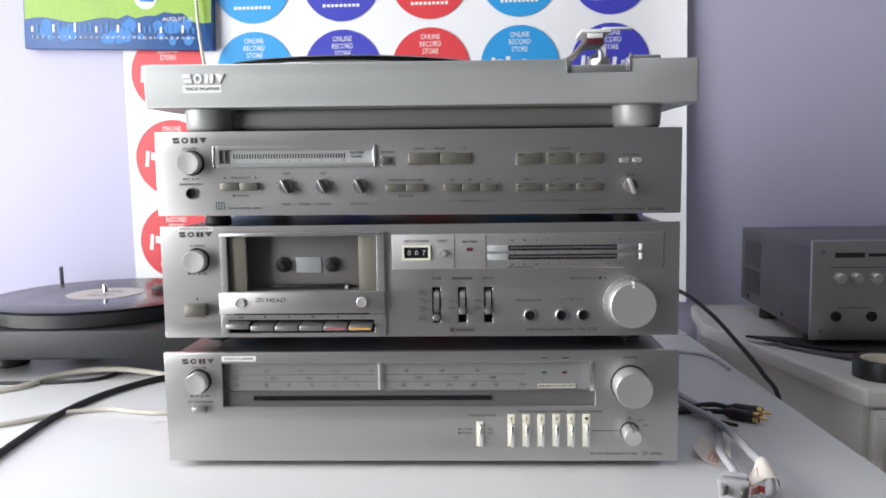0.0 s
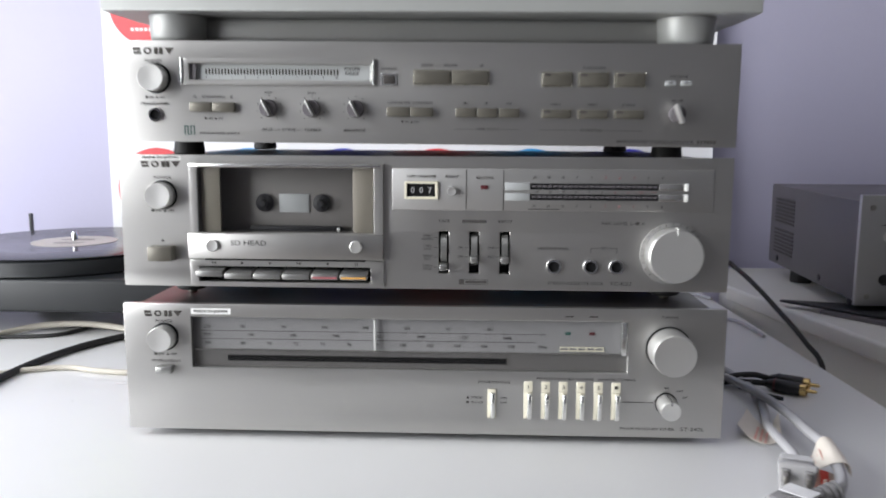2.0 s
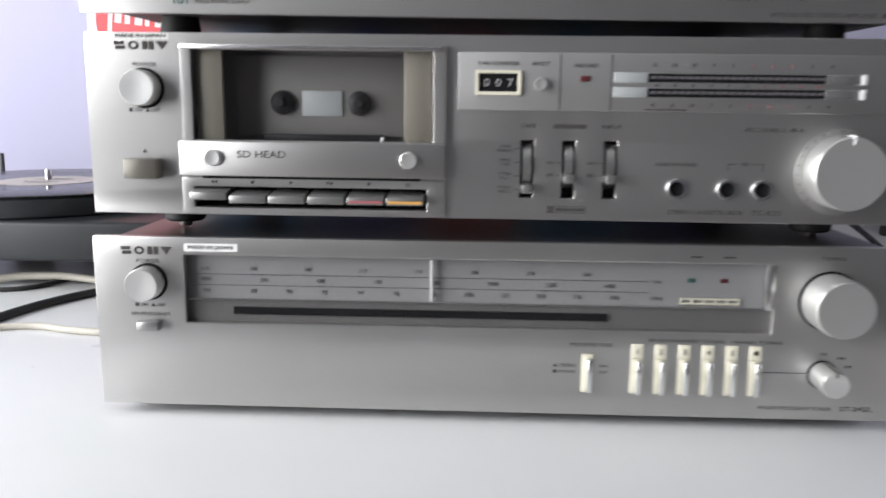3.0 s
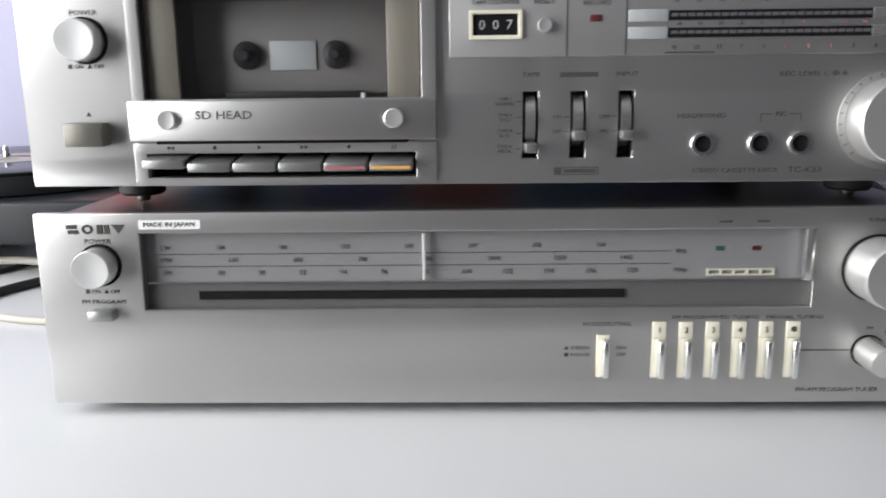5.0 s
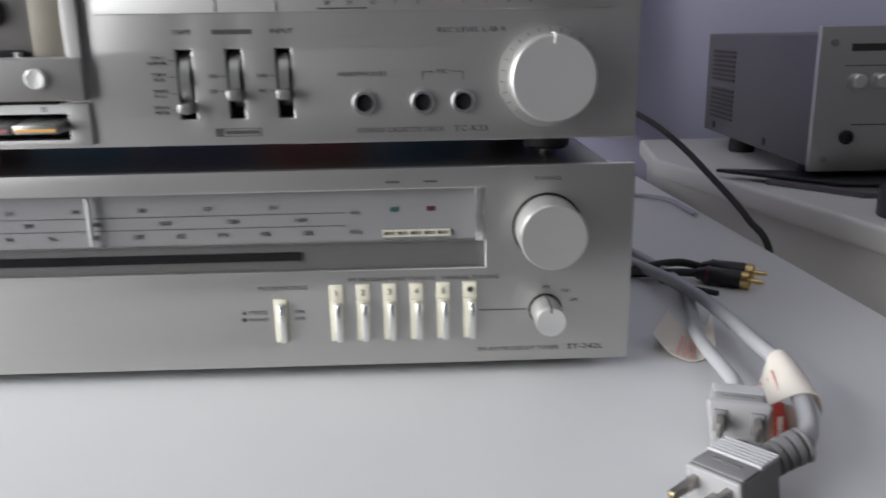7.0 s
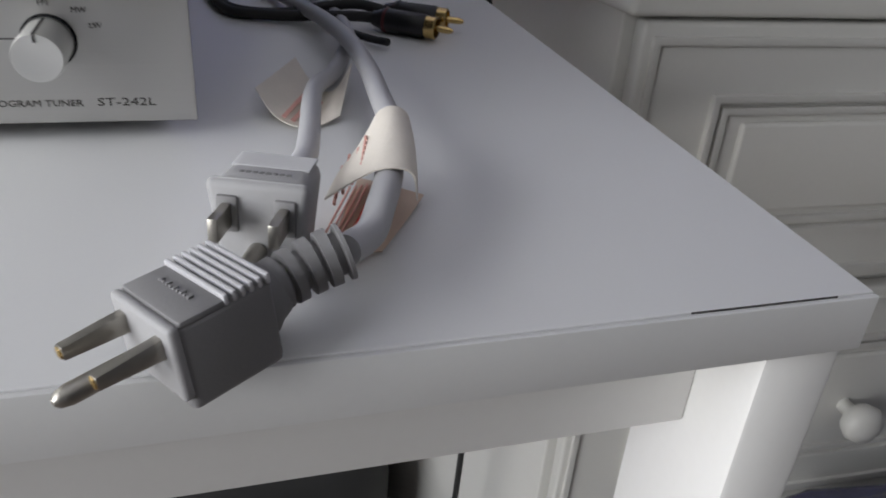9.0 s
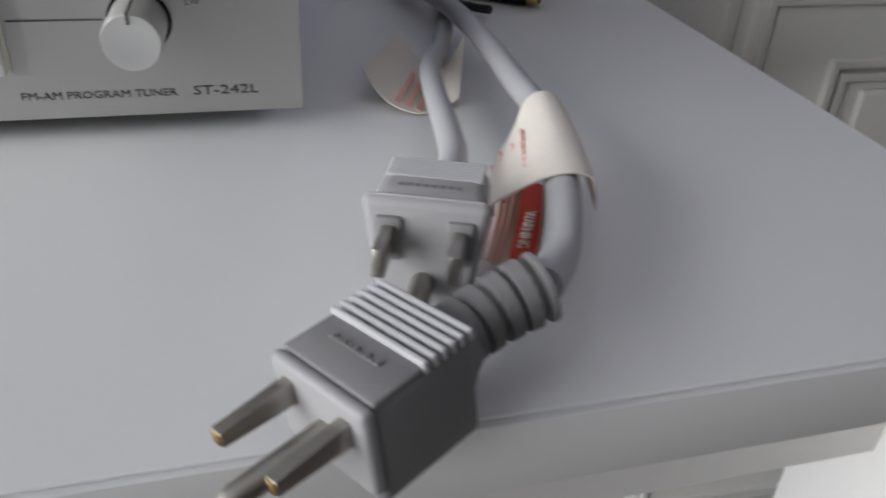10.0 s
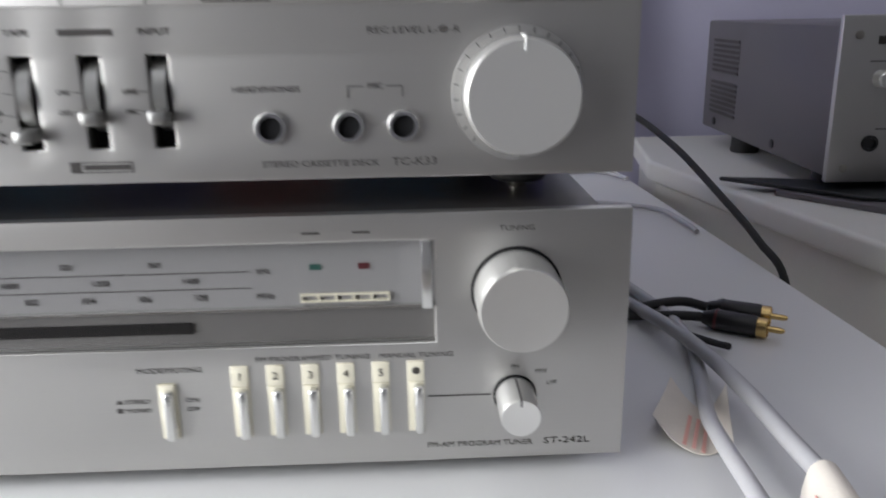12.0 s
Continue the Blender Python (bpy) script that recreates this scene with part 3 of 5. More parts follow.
part("lamp_window", bar(0.1205, 0.1245, 0.0790, 0.0812, 0.0062), M["red"], dial)
for x in (0.1055, 0.1225):
    part("mark", bar(x - 0.003, x + 0.003, 0.0935, 0.0943, 0), M["ink_soft"], tuner)
cov = part("dial_cover", rbox(-0.1655, 0.1465, 0.0006, 0.0014, 0.0535, 0.0900), M["dial_glass"], dial, "clear cover")
cov.visible_shadow = False
# bright metal bar stands in for the highlight on the cover's glass edge
part("cover_edge_glint", rbox(0.1425, 0.1462, -0.0010, 0.0036, 0.0660, 0.0905, 0.0004), M["alu_bright"], dial)
# controls
write("MODE/MUTING", 0.0530, 0.0452, 0, 0.0028, M["ink_soft"], tuner, width=0.0225)
for x, w in ((0.0390, "▲ STEREO"), (0.0390, "■ MONO"), (0.0600, "ON"), (0.0600, "OFF")):
    write(w, x, 0.0335 if w in ("▲ STEREO", "ON") else 0.0300, 0, 0.0023, M["ink_soft"], tuner, width=0.012 if x < 0.05 else 0.0045)
mode = part("mode_lever", rbox(0.0484, 0.0544, -0.0012, 0.002, 0.0190, 0.0400, 0.0004), M["cream"], tuner, "ivory lever slide with a bright metal grip")
part("grip", rbox(0.0506, 0.0540, -0.0050, 0.001, 0.0194, 0.0384, 0.0012, 3), M["alu_bright"], mode, "bright metal grip")
write("FM PROGRAMMED TUNING", 0.1035, 0.0483, 0, 0.0026, M["ink_soft"], tuner, width=0.040)
write("MANUAL TUNING", 0.1400, 0.0483, 0, 0.0026, M["ink_soft"], tuner, width=0.026)
for k in range(6):
    x = 0.0775 + 0.01245 * k
    s = part("preset_lever", rbox(x - 0.0032, x + 0.0028, -0.0010, 0.001, 0.0188, 0.0384, 0.0003), M["cream"], tuner, "ivory preset lever slide")
    part("grip", rbox(x - 0.0008, x + 0.0026, -0.0048, 0.001, 0.0190, 0.0380, 0.0012, 3), M["alu_bright"], s, "bright metal grip")
    tile = part("number_tile", rbox(x - 0.0032, x + 0.0030, -0.0012, 0.001, 0.0386, 0.0462, 0.0003), M["cream"], tuner)
    if k < 5:
        write(str(k + 1), x, 0.0424, -0.0012, 0.0040, M["ink"], tile)
    else:
        part("dot", lathe([(0.0014, 0), (0.0014, 0.0002), (0, 0.0002)], front(x, -0.0012, 0.0428), 16), M["ink"], tile)
part("guide_line", bar(0.1440, 0.1665, 0.0318, 0.0322, 0), M["ink_soft"], tuner)
# dark ring stands in for the shadow arc at the tuning knob
ring("knob_dark_ring", 0.1755, 0.0, 0.0715, 0.0159, 0.0151, 0.0010, M["hole"], tuner)
round_knob("tuning_knob", 0.1755, 0.0, 0.0715, 0.0150, 0.021, M["knob"], tuner, "large turned aluminium tuning knob", 64)
write("TUNING", 0.1755, 0.0940, 0, 0.0026, M["ink_soft"], tuner, width=0.012)
ring("knob_dark_ring", 0.1752, 0.0, 0.0315, 0.0078, 0.0071, 0.0006, M["hole"], tuner)
bk = round_knob("band_knob", 0.1752, 0.0, 0.0315, 0.0070, 0.018, M["knob"], tuner, "small turned aluminium band knob")
part("index_line", rbox(0.1749, 0.1755, -0.0183, -0.002, 0.0360, 0.0387), M["ink_soft"], bk)
for w, x, z in (("FM", 0.1752, 0.0425), ("MW", 0.1845, 0.0405), ("LW", 0.1885, 0.0360)):
    write(w, x, z, 0, 0.0024, M["ink_soft"], tuner)
write("FM-AM PROGRAM TUNER", 0.1625, 0.0122, 0, 0.0029, M["ink"], tuner, width=0.0385)
write("ST-242L", 0.1945, 0.0124, 0, 0.0036, M["ink"], tuner, width=0.0170)

# ---- the cassette deck ----
Y = 0.008
deck = thing("cassette_deck", (0, 0.13, 0.1), "silver cassette deck with a clear cassette door, on the tuner", "cassette deck")
part("faceplate", plate(-0.215, 0.215, 0.1125, 0.2065, Y, Y + 0.005, [(-0.159, -0.033, 0.1515, 0.1985), (-0.160, -0.0365, 0.1165, 0.1275), (0.012, 0.019, 0.124, 0.154), (0.0335, 0.0405, 0.124, 0.154), (0.055, 0.062, 0.124, 0.154)]), M["alu"], deck, "brushed aluminium front plate")
part("cover", case_shell(Y + 0.0052, Y + 0.26, 0.1140, 0.2050), M["case"], deck, "dark bronze metal case")
for fx in (-0.181, 0.181):
    for fy in (0.05, 0.24):
        ft = part("foot", lathe([(0, 0.1030), (0.0100, 0.1030), (0.0115, 0.1045), (0.0115, 0.1145)], up(fx, fy, 0), 28), M["rubber"], deck, "black round foot")
        part("tip", lathe([(0, 0.0995), (0.0030, 0.0995), (0.0036, 0.1005), (0.0036, 0.1032)], up(fx, fy, 0), 20), M["nickel"], ft, "small bright metal tip")
emblem(-0.2000, -0.1705, 0.1978, 0.2020, Y, M["ink"], deck, 0.0003)
st = part("sticker", bar(-0.1998, -0.1705, 0.2031, 0.2062, Y, 0.0001), M["sticker"], deck, "small white paper sticker")
write("MADE IN JAPAN", -0.1852, 0.20465, Y - 0.0002, 0.0026, M["ink_soft"], st, width=0.026)
write("POWER", -0.1840, 0.1902, Y, 0.0032, M["ink_soft"], deck, width=0.0125)
round_knob("power_knob", -0.1845, Y, 0.1782, 0.0092, 0.011, M["knob"], deck, "round silver power button")
ring("collar", -0.1845, Y, 0.1782, 0.0104, 0.0092, 0.001, M["hole"], deck)
write("■ ON  ▲ OFF", -0.185, 0.1668, Y, 0.0026, M["ink_soft"], deck, width=0.0165)
button(-0.1945, -0.1770, 0.1315, 0.1420, Y, 0.009, deck, "khaki", "eject_button")
write("▲", -0.186, 0.1455, Y, 0.0028, M["ink_soft"], deck)
# cassette bay
bay = part("cassette_bay", plate(-0.162, -0.030, 0.150, 0.2003, Y + 0.0240, Y + 0.0262), M["well"], deck, "dark lined cassette bay")
for x0, x1 in ((-0.1600, -0.1588), (-0.0332, -0.0320)):
    part("bay_wall", rbox(x0, x1, Y + 0.005, Y + 0.024, 0.150, 0.200), M["well"], bay)
part("bay_floor", rbox(-0.1588, -0.0332, Y + 0.005, Y + 0.024, 0.1495, 0.1510), M["well"], bay)
door = part("cassette_door", plate(-0.1640, -0.0270, 0.1515, 0.2010, Y - 0.0035, Y - 0.0005, [(-0.1585, -0.0335, 0.1520, 0.1980)], 0.0004), M["alu"], deck, "framed clear cassette door")
part("top_rail", rbox(-0.1640, -0.0290, Y - 0.0048, Y - 0.0036, 0.1983, 0.2005, 0.0004), M["alu_bright"], door)
part("side_post", rbox(-0.1575, -0.1435, Y + 0.001, Y + 0.004, 0.1518, 0.1983, 0.0006), M["pillar"], door, "beige painted post")
part("side_post", rbox(-0.0490, -0.0345, Y + 0.001, Y + 0.004, 0.1518, 0.1983, 0.0006), M["pillar"], door, "beige painted post")
wn2 = part("door_window", rbox(-0.1583, -0.0337, Y - 0.0022, Y - 0.0012, 0.1522, 0.1978), M["dial_glass"], door, "clear smoked window")
wn2.visible_shadow = False
part("door_strip", rbox(-0.1660, -0.0270, Y - 0.0055, Y - 0.0001, 0.1335, 0.1514, 0.0006), M["alu"], door, "brushed strip")
for x in (-0.1480, -0.0460):
    part("screw", lathe([(0.0040, 0), (0.0044, 0.0008), (0.0044, 0.0022), (0.0038, 0.0028), (0, 0.0024)], front(x, Y - 0.0055, 0.1430), 28), M["knob"], door, "bright round screw")
write("SD HEAD", -0.1225, 0.1448, Y - 0.0055, 0.0052, M["ink_soft"], door, width=0.0255)
inner = part("back_panel", rbox(-0.1420, -0.0500, Y + 0.0205, Y + 0.0238, 0.1535, 0.1965, 0.0006), M["well"], bay)
for x in (-0.1165, -0.0745):
    part("hub", lathe([(0.0066, 0), (0.0066, 0.002), (0.0030, 0.004), (0.0030, 0.009), (0.0022, 0.010), (0, 0.010)], front(x, Y + 0.0205, 0.1715), 28), M["black"], bay, "black drive hub")
part("lit_window", rbox(-0.1060, -0.0840, Y + 0.0195, Y + 0.0208, 0.1645, 0.1780, 0.0003), M["vol_face"], bay, "pale mirror patch")
part("head_slot", rbox(-0.1270, -0.0610, Y + 0.0150, Y + 0.0210, 0.1512, 0.1548, 0.0008), M["black"], bay)
part("head_tip", rbox(-0.0625, -0.0605, Y + 0.0120, Y + 0.0160, 0.1512, 0.1540, 0.0004), M["white"], bay)
# transport keys
part("gap", rbox(-0.1550, -0.0400, Y - 0.0024, Y - 0.0001, 0.1319, 0.1336), M["hole"], deck, "dark gap below the door strip")
kp = part("key_bay", rbox(-0.162, -0.0345, Y + 0.012, Y + 0.014, 0.1160, 0.1280), M["hole"], deck)
part("key_surround", plate(-0.1660, -0.0270, 0.1140, 0.1322, Y - 0.0020, Y - 0.0001, [(-0.1600, -0.0365, 0.1165, 0.1275)], 0.0004), M["alu"], deck, "brushed key surround")
for k in range(6):
    x0 = -0.1595 + 0.0205 * k
    dz = 0.0015 if k == 0 else 0
    kb = rbox(x0, x0 + 0.0192, Y - 0.0110, Y + 0.008, 0.1206 + dz, 0.1262 + dz, 0.0007)
    for v in kb.verts:
        if v.co.y < Y - 0.004:
            v.co.z -= 0.0022 * (1 if v.co.z > 0.123 else 0.3)
    kk = part("transport_key", kb, M["key"], deck, "grey metal piano key")
    if k >= 4:
        part("stripe", rbox(x0 + 0.0008, x0 + 0.0184, Y - 0.0114, Y - 0.0106, 0.1209, 0.1222), M["pink" if k == 4 else "orange"], kk, "rose stripe" if k == 4 else "orange stripe")
    write(("◄◄", "■", "►", "►►", "●", "▮▮")[k], x0 + 0.0105, 0.1300, Y - 0.002, 0.0022, M["ink"], deck, name="key_symbol", width=(0.0035, 0.0016, 0.0018, 0.0035, 0.0016, 0.0018)[k])
# counter and meters
disp = part("meter_panel", rbox(-0.0210, 0.2020, Y - 0.0008, Y + 0.001, 0.1690, 0.1983, 0.0006), M["alu_inset"], deck, "satin grey meter panel")
DY = Y - 0.0008
for x in (0.031, 0.057):
    part("divider", bar(x - 0.0002, x + 0.0002, 0.1695, 0.1978, DY), M["ink_soft"], disp)
cnt = part("counter", plate(-0.0122, 0.0112, 0.1768, 0.1892, DY - 0.0018, DY + 0.0005, [(-0.0104, 0.0094, 0.1785, 0.1876)], 0.0004), M["cream"], disp, "ivory-framed tape counter")
part("counter_window", rbox(-0.0104, 0.0094, DY - 0.0004, DY + 0.0004, 0.1785, 0.1876), M["hole"], cnt)
for k, dgt in enumerate("007"):
    write(dgt, -0.0064 + 0.0060 * k, 0.1828, DY - 0.0005, 0.0058, M["cord"], cnt, name="digit")
write("TAPE COUNTER", -0.0005, 0.1925, DY, 0.0027, M["ink_soft"], disp, width=0.021)
write("RESET", 0.0210, 0.1925, DY, 0.0027, M["ink_soft"], disp, width=0.009)
write("RECORD", 0.0440, 0.1918, DY, 0.0027, M["ink_soft"], disp, width=0.012)
round_knob("reset_button", 0.0210, DY, 0.1825, 0.0030, 0.004, M["knob"], disp, "small round silver button")
part("record_lamp", rbox(0.0410, 0.0462, DY - 0.0008, DY + 0.0003, 0.1840, 0.1868, 0.0004), M["red"], disp, "dark red lamp")
for z in (0.1862, 0.1788):
    part("channel_tile", rbox(0.0580, 0.0752, DY - 0.0006, DY + 0.0003, z - 0.0026, z + 0.0026, 0.0003), M["vol_face"], disp, "pale tile")
    part("meter_slot", rbox(0.0756, 0.1640, DY - 0.0003, DY + 0.0003, z - 0.0021, z + 0.0021), M["hole"], disp)
    for k in range(24):
        x = 0.0766 + k * 0.00364
        part("segment", rbox(x, x + 0.0030, DY - 0.0006, DY - 0.0003, z - 0.0005, z + 0.0009), M["case_grey"], disp)
    part("end_tile", rbox(0.1644, 0.1815, DY - 0.0005, DY + 0.0003, z - 0.0024, z + 0.0024, 0.0003), M["alu_bright"], disp)
    part("end_cap", rbox(0.1818, 0.1845, DY - 0.0010, DY + 0.0003, z - 0.0026, z + 0.0026, 0.0003), M["white"], disp)
for z in (0.1925, 0.1725):
    for k, w in enumerate(("30", "20", "10", "7", "5", "3", "0", "3", "5", "8")):
        write(w, 0.0785 + 0.0098 * k, z, DY, 0.0026, M["pink"] if 5 <= k <= 7 else M["ink_soft"], disp)
for k, w in enumerate(("-40", "-30", "-20", "-10", "-7", "-5", "-3", "0", "+3", "+6")):
    write(w, 0.0800 + 0.0090 * k, 0.1825, DY, 0.0020, M["ink_soft"] if k < 6 else M["pink"], disp)
part("line_of_print", bar(0.0745, 0.0960, 0.1700, 0.1706, DY), M["ink_soft"], disp)
# lever switches
for k, (x, zt) in enumerate(((0.0155, 0.1270), (0.0370, 0.1325), (0.0585, 0.1325))):
    s = part("switch_slot", rbox(x - 0.0035, x + 0.0035, Y + 0.0080, Y + 0.009, 0.124, 0.154), M["hole"], deck)
    part("switch_lever", join(lathe([(0.0005, -0.0022), (0.0125, -0.0022), (0.0125, 0.0022), (0.0005, 0.0022)], Matrix.Translation((x, Y + 0.0105, 0.1410)) @ Matrix.Rotation(radians(90), 4, "Y"), 40), rbox(x - 0.0030, x + 0.0030, Y - 0.0075, Y + 0.006, zt - 0.0002, zt + 0.0045, 0.0012)), M["key"], deck, "grey thumb lever")
write("TAPE", 0.0155, 0.1612, Y, 0.0030, M["ink_soft"], deck, width=0.008)
part("line_of_print", bar(0.0285, 0.0455, 0.1602, 0.1622, Y), M["ink_soft"], deck)
write("INPUT", 0.0585, 0.1612, Y, 0.0030, M["ink_soft"], deck, width=0.010)
for k, w in enumerate(("TYPE I\nNORMAL", "TYPE II\nCrO2", "TYPE III\nFe-Cr", "TYPE IV\nMETAL")):
    write(w, 0.0040, 0.1495 - 0.0071 * k, Y, 0.0021, M["ink_soft"], deck)
    part("tick", bar(0.0088, 0.0112, 0.1494 - 0.0071 * k, 0.1497 - 0.0071 * k, Y), M["ink_soft"], deck)
for x, ws in ((0.0275, ("ON", "OFF")), (0.0490, ("LINE", "MIC"))):
    for k, w in enumerate(ws):
        write(w, x, 0.1425 - 0.0065 * k, Y, 0.0024, M["ink_soft"], deck)
        part("tick", bar(x + 0.0032, x + 0.0055, 0.1424 - 0.0065 * k, 0.1427 - 0.0065 * k, Y), M["ink_soft"], deck)
part("printed_mark", join(plate(0.0265, 0.0470, 0.1162, 0.1198, Y - 0.0002, Y + 0.0001, [(0.0300, 0.0467, 0.1165, 0.1195)], 0), bar(0.0310, 0.0460, 0.1172, 0.1188, Y)), M["ink_soft"], deck, "small boxed mark in plain bars")
for x in (0.0932, 0.1190, 0.1370):
    jack(x, Y, 0.1300, 0.0055, deck)
write("HEADPHONES", 0.0925, 0.1424, Y, 0.0028, M["ink_soft"], deck, width=0.0215)
write("MIC", 0.1280, 0.1430, Y, 0.0028, M["ink_soft"], deck)
part("bracket", join(bar(0.1190, 0.1240, 0.1429, 0.1432, Y), bar(0.1315, 0.1370, 0.1429, 0.1432, Y), bar(0.1189, 0.1192, 0.1395, 0.1432, Y), bar(0.1368, 0.1371, 0.1395, 0.1432, Y)), M["ink_soft"], deck)
write("STEREO CASSETTE DECK", 0.1090, 0.1177, Y, 0.0030, M["ink_soft"], deck, width=0.0390)
write("TC-K33", 0.1405, 0.1178, Y, 0.0038, M["ink_soft"], deck, width=0.0150)
write("REC LEVEL L-●-R", 0.1410, 0.1606, Y, 0.0030, M["ink_soft"], deck, width=0.030)
kx, kz = 0.1752, 0.1398
ring("scale_ring", kx, Y, kz, 0.0222, 0.0190, 0.0010, M["alu_inset"], deck)
for k in range(21):
    a = radians(-135 + 13.5 * k)
    mm = Matrix.Translation((kx, 0, kz)) @ Matrix.Rotation(a, 4, "Y") @ Matrix.Translation((-kx, 0, -kz))
    b = bar(kx - 0.00018, kx + 0.00018, kz + 0.0200, kz + 0.0216, Y - 0.0009)
    b.transform(mm)
    part("scale_tick", b, M["ink_soft"], deck)
rk = round_knob("level_knob", kx, Y, kz, 0.0188, 0.0155, M["knob"], deck, "large turned aluminium level knob", 72)
part("index_line", rbox(kx - 0.0004, kx + 0.0004, Y - 0.0158, Y - 0.008, kz + 0.0146, kz + 0.0193), M["white"], rk)

# ---- the amplifier ----
amp = thing("amplifier", (0, 0.14, 0.205), "silver integrated amplifier with small knobs, on the cassette deck", "amplifier")
part("faceplate", plate(-0.215, 0.215, 0.2155, 0.2845, Y, Y + 0.005, [(-0.161, -0.035, 0.2582, 0.2692)]), M["alu"], amp, "brushed aluminium front plate")
part("cover", rbox(-0.206, 0.206, Y + 0.0052, Y + 0.29, 0.2175, 0.2828, 0.0015), M["case"], amp, "dark bronze metal case")
for fx in (-0.178, 0.178):
    for fy in (0.05, 0.27):
        part("foot", lathe([(0, 0.2052), (0.0105, 0.2052), (0.0115, 0.207), (0.0100, 0.2180)], up(fx, fy, 0), 24), M["rubber"], amp, "black rubber foot")
emblem(-0.2010, -0.1710, 0.2752, 0.2798, Y, M["ink"], amp, 0.0003)
write("POWER", -0.1860, 0.2706, Y, 0.0032, M["ink_soft"], amp, width=0.012)
ring("collar", -0.1848, Y, 0.2590, 0.0104, 0.0092, 0.001, M["hole"], amp)
round_knob("power_knob", -0.1848, Y, 0.2590, 0.0092, 0.011, M["knob"], amp, "round silver power button")
write("■ ON  ▲ OFF", -0.1860, 0.2460, Y, 0.0024, M["ink_soft"], amp, width=0.0135)
write("HEADPHONES", -0.1860, 0.2415, Y, 0.0027, M["ink_soft"], amp, width=0.020)
jack(-0.1858, Y, 0.2340, 0.0050, amp)
write("A   SPEAKERS   B", -0.1450, 0.2466, Y, 0.0026, M["ink_soft"], amp, width=0.028)
button(-0.1608, -0.1452, 0.2362, 0.2428, Y, 0.0045, amp, "khaki", "speaker_button")
button(-0.1448, -0.1292, 0.2362, 0.2428, Y, 0.0045, amp, "khaki", "speaker_button")
write("■ ON  ▲ OFF", -0.1450, 0.2318, Y, 0.0022, M["ink_soft"], amp, width=0.013)
part("printed_mark", join(*[bar(-0.1660 + 0.0022 * k, -0.1653 + 0.0022 * k, 0.2205, 0.2268, Y) for k in range(4)], bar(-0.1653, -0.1638, 0.2262, 0.2268, Y), bar(-0.1616, -0.1594, 0.2262, 0.2268, Y), bar(-0.1638, -0.1616, 0.2205, 0.2211, Y)), M["green"], amp, "small green pulse mark")
write("PULSE POWER SUPPLY", -0.1410, 0.2215, Y, 0.0025, M["ink_soft"], amp, width=0.028)
vf = part("volume_frame", plate(-0.1670, -0.0320, 0.2550, 0.2728, Y - 0.0016, Y - 0.0001, [(-0.1610, -0.0350, 0.2582, 0.2692)], 0.0005), M["alu"], amp, "raised volume scale frame")
part("end_trim", rbox(-0.1668, -0.1652, Y - 0.0024, Y - 0.0016, 0.2552, 0.2726, 0.0003), M["alu_bright"], vf)
part("end_trim", rbox(-0.0336, -0.0322, Y - 0.0024, Y - 0.0016, 0.2552, 0.2726, 0.0003), M["alu_bright"], vf)
vd = part("volume_scale", rbox(-0.1612, -0.0348, Y + 0.0035, Y + 0.0048, 0.2580, 0.2694), M["vol_face"], amp, "pale volume scale with dark ticks")
part("end_block", rbox(-0.1610, -0.1568, Y + 0.0005, Y + 0.0034, 0.2583, 0.2691), M["case_grey"], vd)
for k in range(42):
    x = -0.1510 + k * 0.00224
    part("scale_bar", bar(x, x + 0.0010, 0.2622, 0.2660, Y + 0.0035), M["ink"], vd)
for k in range(11):
    write(str(k), -0.1505 + 0.0091 * k, 0.2603, Y + 0.0035, 0.0020, M["ink_soft"], vd, name="number")
write("VOLUME\nRANGE", -0.0485, 0.2648, Y + 0.0035, 0.0030, M["ink_soft"], vd)
for x in (-0.1060, -0.0760, -0.0455):
    k = part("tone_knob", lathe([(0.0060, 0), (0.0060, 0.004), (0.0055, 0.0055), (0, 0.0055)], front(x, Y, 0.2392), 32), M["case_grey"], amp, "small dark rotary knob with a silver grip")
    g = rbox(-0.0062, 0.0062, -0.0010, 0.0010, 0.004, 0.0105, 0.0008)
    g.transform(front(x, Y, 0.2392) @ Matrix.Rotation(radians(118), 4, "Z"))
    part("grip", g, M["key"], k)
    for j in range(9):
        a = radians(-140 + 35 * j)
        part("dot", lathe([(0.0004, 0), (0.0004, 0.0002), (0, 0.0002)], front(x + 0.0085 * math.sin(a), Y, 0.2392 + 0.0085 * math.cos(a)), 8), M["ink_soft"], amp)
write("RESET", -0.1060, 0.2497, Y, 0.0022, M["ink_soft"], amp)
write("RESET", -0.0760, 0.2497, Y, 0.0022, M["ink_soft"], amp)
write("BASS — TONE — TREBLE", -0.0905, 0.2245, Y, 0.0027, M["ink_soft"], amp, width=0.041)
write("BALANCE", -0.0465, 0.2245, Y, 0.0027, M["ink_soft"], amp, width=0.0150)
part("muting_frame", plate(-0.0278, -0.0170, 0.2555, 0.2635, Y - 0.0006, Y + 0.0005, [(-0.0262, -0.0186, 0.2566, 0.2620)], 0.0002), M["alu_bright"], amp)
part("muting_button", rbox(-0.0262, -0.0186, Y - 0.0012, Y + 0.001, 0.2566, 0.2620, 0.0004), M["case"], amp)
write("MUTING", -0.0225, 0.2664, Y, 0.0024, M["ink_soft"], amp, width=0.011)
for x0, x1, w in ((-0.0055, 0.0195, "DOWN"), (0.0205, 0.0455, "UP")):
    button(x0, x1, 0.2565, 0.2655, Y, 0.0028, amp, "khaki", "volume_button", 0.0007)
